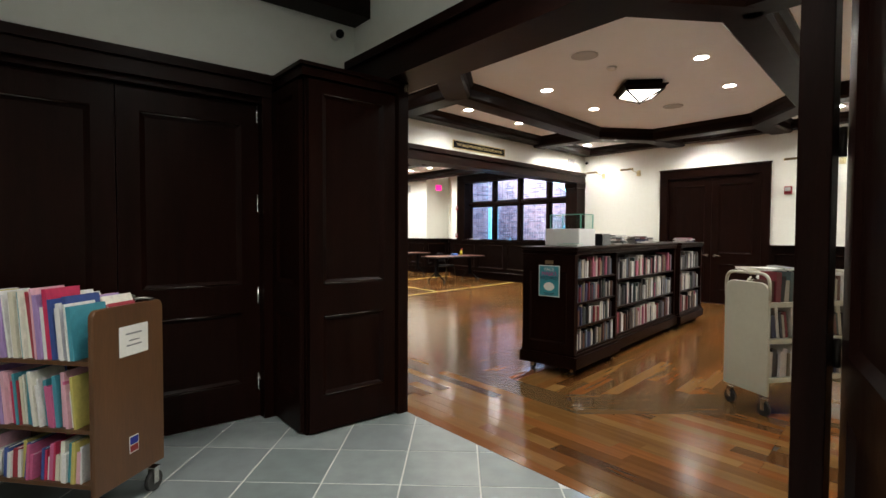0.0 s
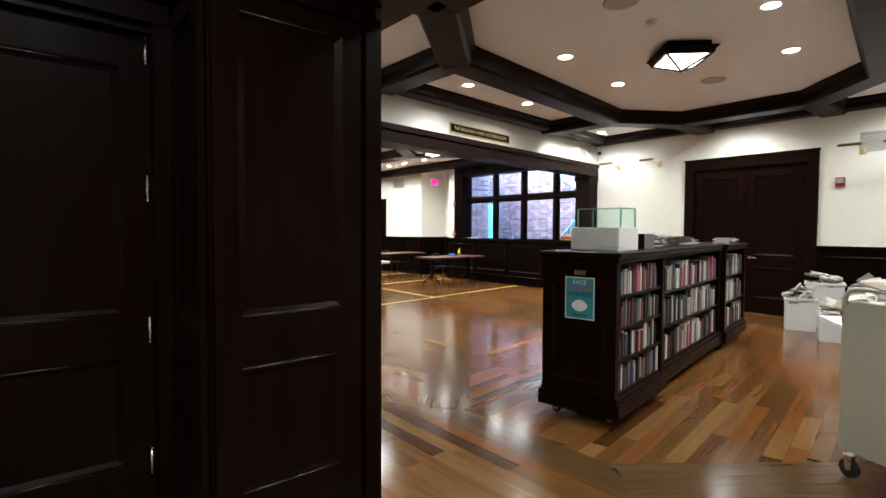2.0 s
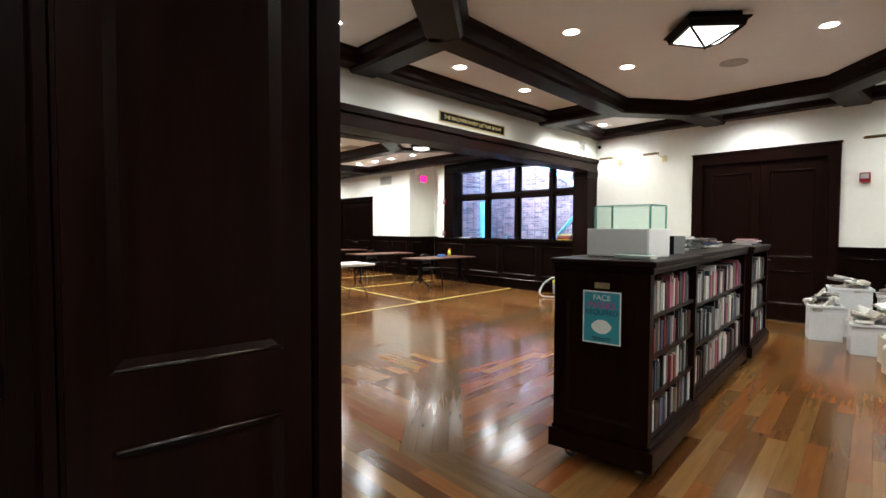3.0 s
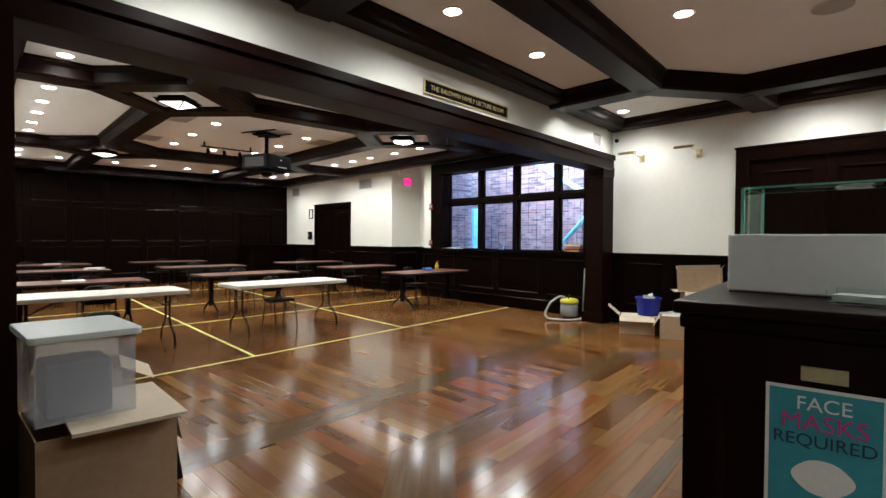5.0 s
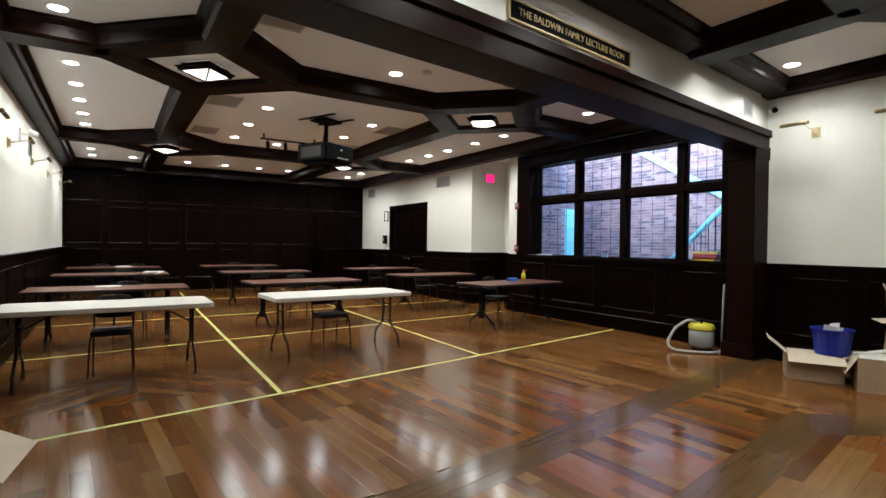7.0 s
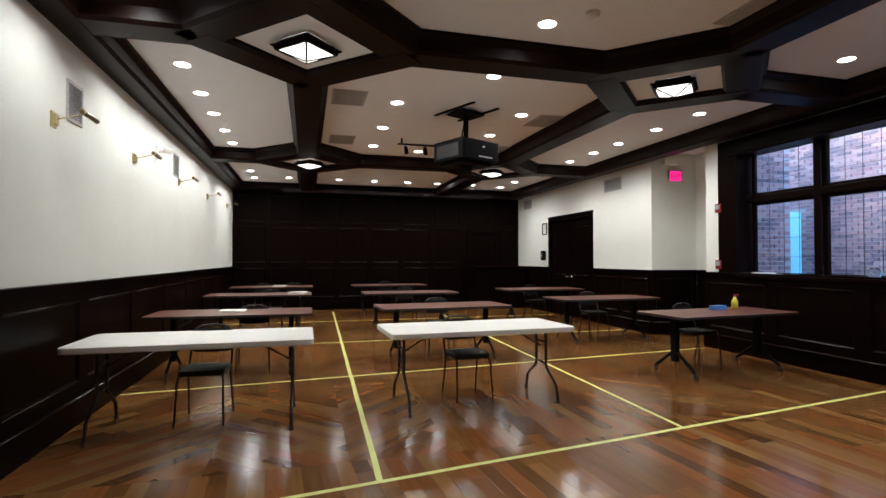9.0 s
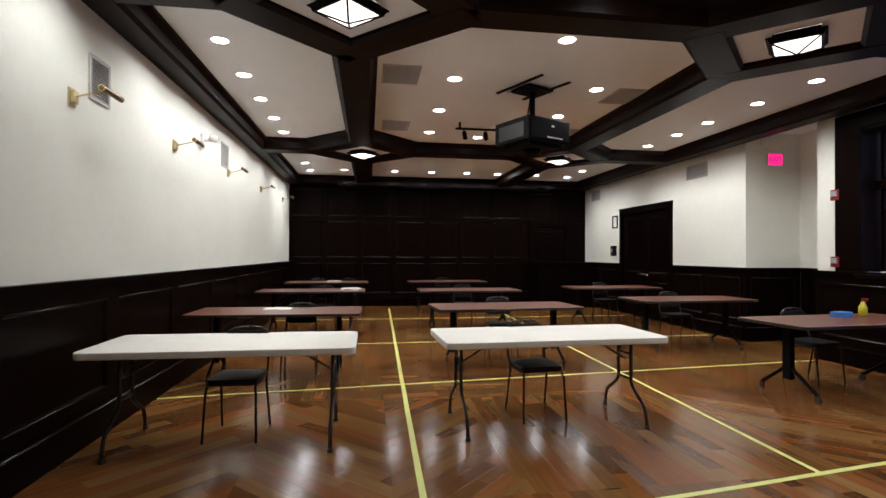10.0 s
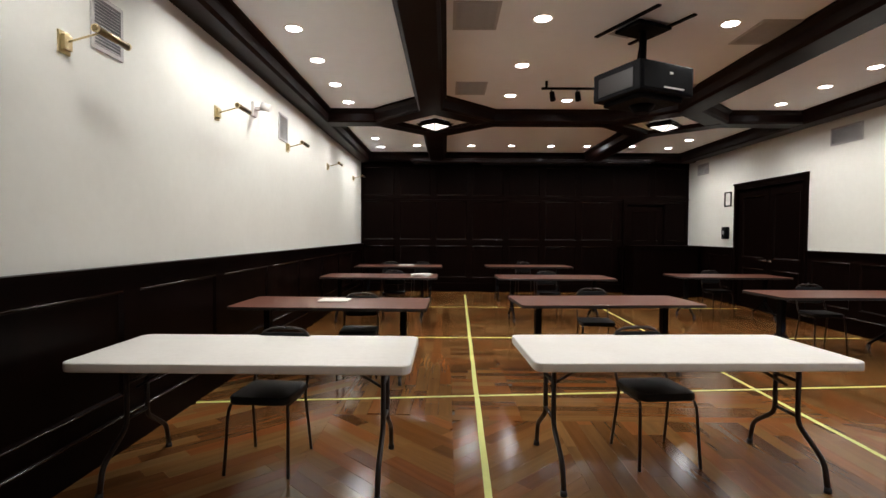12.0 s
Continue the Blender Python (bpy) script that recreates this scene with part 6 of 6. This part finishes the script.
def planks(poly, angle, near=None, material=None, width=0.112, lmin=0.5, lmax=1.5, name="floor_planks"):
    """Lays planks at an angle over a convex polygon (counter-clockwise)."""
    ca, sa = math.cos(radians(angle)), math.sin(radians(angle))
    loc = [(ca * x + sa * y, -sa * x + ca * y) for x, y in poly]
    x0, x1, y0, y1 = min(p[0] for p in loc), max(p[0] for p in loc), min(p[1] for p in loc), max(p[1] for p in loc)
    m = pose(0, 0, 0, 0, 0, angle)
    bm = bmesh.new()
    y = y0
    while y < y1:
        x = x0 - fr_.uniform(0, lmax)
        while x < x1:
            L = fr_.uniform(lmin, lmax)
            q = [(x, y), (x + L, y), (x + L, y + width), (x, y + width)]
            for a, b in zip(loc, loc[1:] + loc[:1]):
                q = clip(q, a, b)
                if len(q) < 3:
                    break
            x += L
            if len(q) < 3 or area(q) < 0.004:
                continue
            c = (sum(p[0] for p in q) / len(q), sum(p[1] for p in q) / len(q))
            wc = (ca * c[0] - sa * c[1], sa * c[0] + ca * c[1])
            if near and count[0] < 300 and any(inside(wc, r) for r in near):
                count[0] += 1
                b2 = bmesh.new()
                inset_piece(b2, [(p[0] - c[0], p[1] - c[1]) for p in q], -0.012, fr_.uniform(-0.0002, 0.0002), 0.0003)
                part("plank", b2, PLANKO, floor_ob, m=m @ pose(c[0], c[1], 0))
            else:
                inset_piece(bm, q, -0.012, fr_.uniform(-0.0002, 0.0002), 0.0003)
        y += width
    if len(bm.verts):
        o = part(name, bm, material or PLANKI, floor_ob, m=m)
        tagged(o, "mixed brown hardwood floor planks", kind="stuff")
    else:
        bm.free()


NEAR = [(2.6, 7.2, 4.4, 6.0), (1.7, 3.2, 0.4, 3.0)]
FW, FH, FX, FY, BW = 2.98, 1.88, 1.33, 1.26, 0.32


def lean(x, y):
    """The border pattern of the anteroom lies slightly askew to its walls."""
    return (x, y + 0.15 * (x - OC[0]))


def border(d):
    out = []
    for sx, sy, o in ((1, 1, 0), (-1, 1, 1), (-1, -1, 0), (1, -1, 1)):
        ends = ((FW + d, FH - FY + d), (FW - FX + d, FH + d))
        for x, y in (ends if o == 0 else ends[::-1]):
            out.append(lean(OC[0] + sx * x, OC[1] + sy * y))
    return out


of, g2 = border(0), border(BW)
ANGLE = math.degrees(math.atan(0.15))
la, lb, lc, ld = lean(0, 3.26), lean(12, 3.26), lean(0, 3.37), lean(12, 3.37)
planks(clip(of, lb, la), ANGLE)
planks(clip(of, lc, ld), ANGLE)
planks(clip(clip(of, la, lb), ld, lc), ANGLE, None, BANDI, 0.11, 1.0, 2.0)
for i in range(8):
    a, b, c, d = of[i], of[(i + 1) % 8], g2[(i + 1) % 8], g2[i]
    ang = math.degrees(math.atan2(b[1] - a[1], b[0] - a[0]))
    planks([a, d, c, b], ang, None, BANDI, 0.107, 0.6, 1.4)
x0_, x1_ = OC[0] - FW - BW, OC[0] + FW + BW
yt, yb = OC[1] + FH + BW, OC[1] - FH - BW


def sill(x, d):
    """A point of the dark floor band under the wide opening, d from its middle."""
    return (x, 6.12 + 0.15 * (x - 8.6) + d)


planks([(TX, YS), (x0_, YS), sill(x0_, -0.17), sill(TX, -0.17)], 90, NEAR)
planks([(x1_, YS), (EX, YS), sill(EX, -0.17), sill(x1_, -0.17)], 90, NEAR)
planks([lean(x0_, yt), lean(x1_, yt), sill(x1_, -0.17), sill(x0_, -0.17)], 92, NEAR)
planks([(x0_, YS), (x1_, YS), lean(x1_, yb), lean(x0_, yb)], 90)
for i in (0, 2, 4, 6):   # corners outside the chamfers
    a, b = g2[i], g2[(i + 1) % 8]
    c = lean(x1_ if (a[0] + b[0]) / 2 > OC[0] else x0_, yt if i in (0, 2) else yb)
    tri_ = [a, b, c] if (b[0] - a[0]) * (c[1] - a[1]) - (b[1] - a[1]) * (c[0] - a[0]) > 0 else [b, a, c]
    planks(tri_, 90)
planks([sill(TX, -0.17), sill(EX, -0.17), sill(EX, 0.17), sill(TX, 0.17)], ANGLE, None, BANDI, 0.113)
planks([sill(TX, 0.17), sill(RX, 0.17), (RX, 8.2), (TX, 8.2)], 94)
planks([(WX, 8.2), (3.3, 8.2), (3.3, 18.9), (WX, 18.9)], 45)
planks([(3.3, 8.2), (4.24, 8.2), (4.24, 10.3), (3.3, 10.3)], 135)
planks([(3.3, 10.3), (4.24, 10.3), (4.24, 18.9), (3.3, 18.9)], 90)
planks([(4.24, 8.2), (5.0, 8.2), (5.0, 10.2), (4.24, 10.2)], 45)
planks([(4.24, 10.2), (4.78, 10.2), (4.78, 18.9), (4.24, 18.9)], 0, lmin=0.3, lmax=0.54)
planks([(5.0, 8.2), (7.2, 8.2), (7.2, 10.2), (5.0, 10.2)], 90)
planks([(4.78, 10.2), (7.2, 10.2), (7.2, 18.9), (4.78, 18.9)], 0)
planks([(7.2, 8.2), (8.3, 8.2), (8.3, 10.2), (7.2, 10.2)], 135)
planks([(7.2, 10.2), (8.3, 10.2), (8.3, 18.9), (7.2, 18.9)], 90)
planks([(8.3, 8.2), (RX, 8.2), (RX, 18.9), (8.3, 18.9)], 90)
planks([(WX, 18.9), (RX, 18.9), (RX, YN), (WX, YN)], 0)
planks([(RX, 11.5), (RX + 1.0, 11.5), (RX + 1.0, 12.85), (RX, 12.85)], 0)

# yellow tape on the floor
tapes = [(4.40, 7.85, 4.62, 18.4, 0.042), (6.97, 8.2, 7.3, 18.4, 0.04), (2.2, 7.5, 10.1, 8.68, 0.042), (2.1, 10.55, 10.0, 11.35, 0.04), (2.1, 13.28, 10.0, 13.5, 0.045), (2.1, 16.3, 10.0, 16.4, 0.045)]
for i, (x0, y0, x1, y1, w) in enumerate(tapes):
    L, a = math.hypot(x1 - x0, y1 - y0), math.degrees(math.atan2(y1 - y0, x1 - x0))
    bm = bmesh.new()
    n = max(2, int(L / 0.4))
    tr = random.Random(i)
    rows_ = [(L * k / n, tr.uniform(-0.003, 0.003), tr.uniform(-0.0015, 0.0015)) for k in range(n + 1)]
    for (a0, o0, e0), (a1, o1, e1) in zip(rows_, rows_[1:]):
        quad(bm, (a0, o0 - w / 2 + e0, 0.0012 + 0.0003 * i), (a1, o1 - w / 2 + e1, 0.0012 + 0.0003 * i), (a1, o1 + w / 2 + e1, 0.0012 + 0.0003 * i), (a0, o0 + w / 2 + e0, 0.0012 + 0.0003 * i))
    bmesh.ops.remove_doubles(bm, verts=bm.verts, dist=1e-5)
    tagged(part("floor_tape", bm, TAPE, None, m=pose(x0, y0, 0, 0, 0, a)), "strip of yellow tape stuck along the floor", "tape", "floor tape lines")

# lobby tiles, laid on the diagonal
TILEO = varied("lobby_tile", [(0.20, 0.235, 0.24), (0.235, 0.27, 0.275), (0.22, 0.25, 0.26), (0.255, 0.29, 0.295)], 0.34, False, 0.0)
TILEI = varied("lobby_tiles_joined", [(0.20, 0.235, 0.24), (0.235, 0.27, 0.275), (0.22, 0.25, 0.26), (0.255, 0.29, 0.295)], 0.34, True, 0.0)
tile_ob = bpy.data.objects["tile_floor"]
S, ANG = 0.445, 48.5
ca, sa = math.cos(radians(ANG)), math.sin(radians(ANG))
rest = bmesh.new()
rect = [(-4.2, -4.2), (TX - 0.004, -4.2), (TX - 0.004, 2.7), (-4.2, 2.7)]
rl = [(ca * x + sa * y, -sa * x + ca * y) for x, y in rect]
U0, V0 = 1.26 * ca + 1.46 * sa, -1.23 * sa + 2.13 * ca
for i in range(-16, 14):
    for j in range(-14, 16):
        u, v = U0 + i * S, V0 + j * S
        q = [(u, v), (u + S, v), (u + S, v + S), (u, v + S)]
        for a, b in zip(rl, rl[1:] + rl[:1]):
            q = clip(q, a, b)
            if len(q) < 3:
                break
        if len(q) < 3 or area(q) < 0.003:
            continue
        c = (sum(p[0] for p in q) / len(q), sum(p[1] for p in q) / len(q))
        wc = (ca * c[0] - sa * c[1], sa * c[0] + ca * c[1])
        if wc[0] > -1.5 and wc[1] > -0.6:
            b2 = bmesh.new()
            inset_piece(b2, [(p[0] - c[0], p[1] - c[1]) for p in q], -0.012, 0.0, 0.0045, 0.0015)
            part("tile", b2, TILEO, tile_ob, m=pose(0, 0, 0, 0, 0, ANG) @ pose(c[0], c[1], 0))
        else:
            inset_piece(rest, q, -0.012, 0.0, 0.0045, 0.0015)
tagged(part("tiles", rest, TILEI, tile_ob, m=pose(0, 0, 0, 0, 0, ANG)), "blue-grey floor tiles", kind="stuff")

# bricks of the courtyard
unit = bmesh.new()
bx(unit, -0.004, 0.02, 0.006, 0.215, 0.005, 0.062)
bmesh.ops.recalc_face_normals(unit, faces=unit.faces)
ume = bpy.data.meshes.new("brick")
unit.to_mesh(ume)
unit.free()
ume.materials.append(BRICKO)
rest = bmesh.new()
nb = 0
for r in range(66):
    z = -0.1 + 0.07 * r
    for k in range(50):
        y = 5.05 + 0.225 * k + (0.1125 if r % 2 else 0)
        if y > 16.2 or (12.55 < y < 14.1 and z < 2.4):
            continue
        if 8.2 < y < 11.2 and 1.6 < z < 3.2 and nb < 300:
            nb += 1
            o = new("brick", ume)
            o.parent = cw
            o.matrix_basis = pose(COURT - 0.014, y, z)
        else:
            bx(rest, COURT - 0.018, COURT + 0.004, y + 0.006, y + 0.215, z + 0.005, z + 0.062)
tagged(part("bricks", rest, BRICKM, cw), "red-brown bricks", kind="stuff")
rest = bmesh.new()
for r in range(74):
    z = -0.1 + 0.07 * r
    for k in range(9):
        x = 11.6 + 0.225 * k + (0.1 if r % 2 else 0)
        if x < COURT - 0.25:
            bx(rest, x + 0.006, x + 0.215, 14.984, 15.004, z + 0.005, z + 0.062)
tagged(part("bricks", rest, BRICKM, cw2), "red-brown bricks", kind="stuff")
rest = bmesh.new()
for r in range(66):
    z = -0.1 + 0.07 * r
    for k in range(5):
        x = RX + 0.32 + 0.225 * k + (0.1 if r % 2 else 0)
        if x < RX + 1.13:
            bx(rest, x + 0.006, x + 0.215, 11.146, 11.162, z + 0.005, z + 0.062)
tagged(part("bricks", rest, BRICKM, alc), "red-brown bricks", kind="stuff")
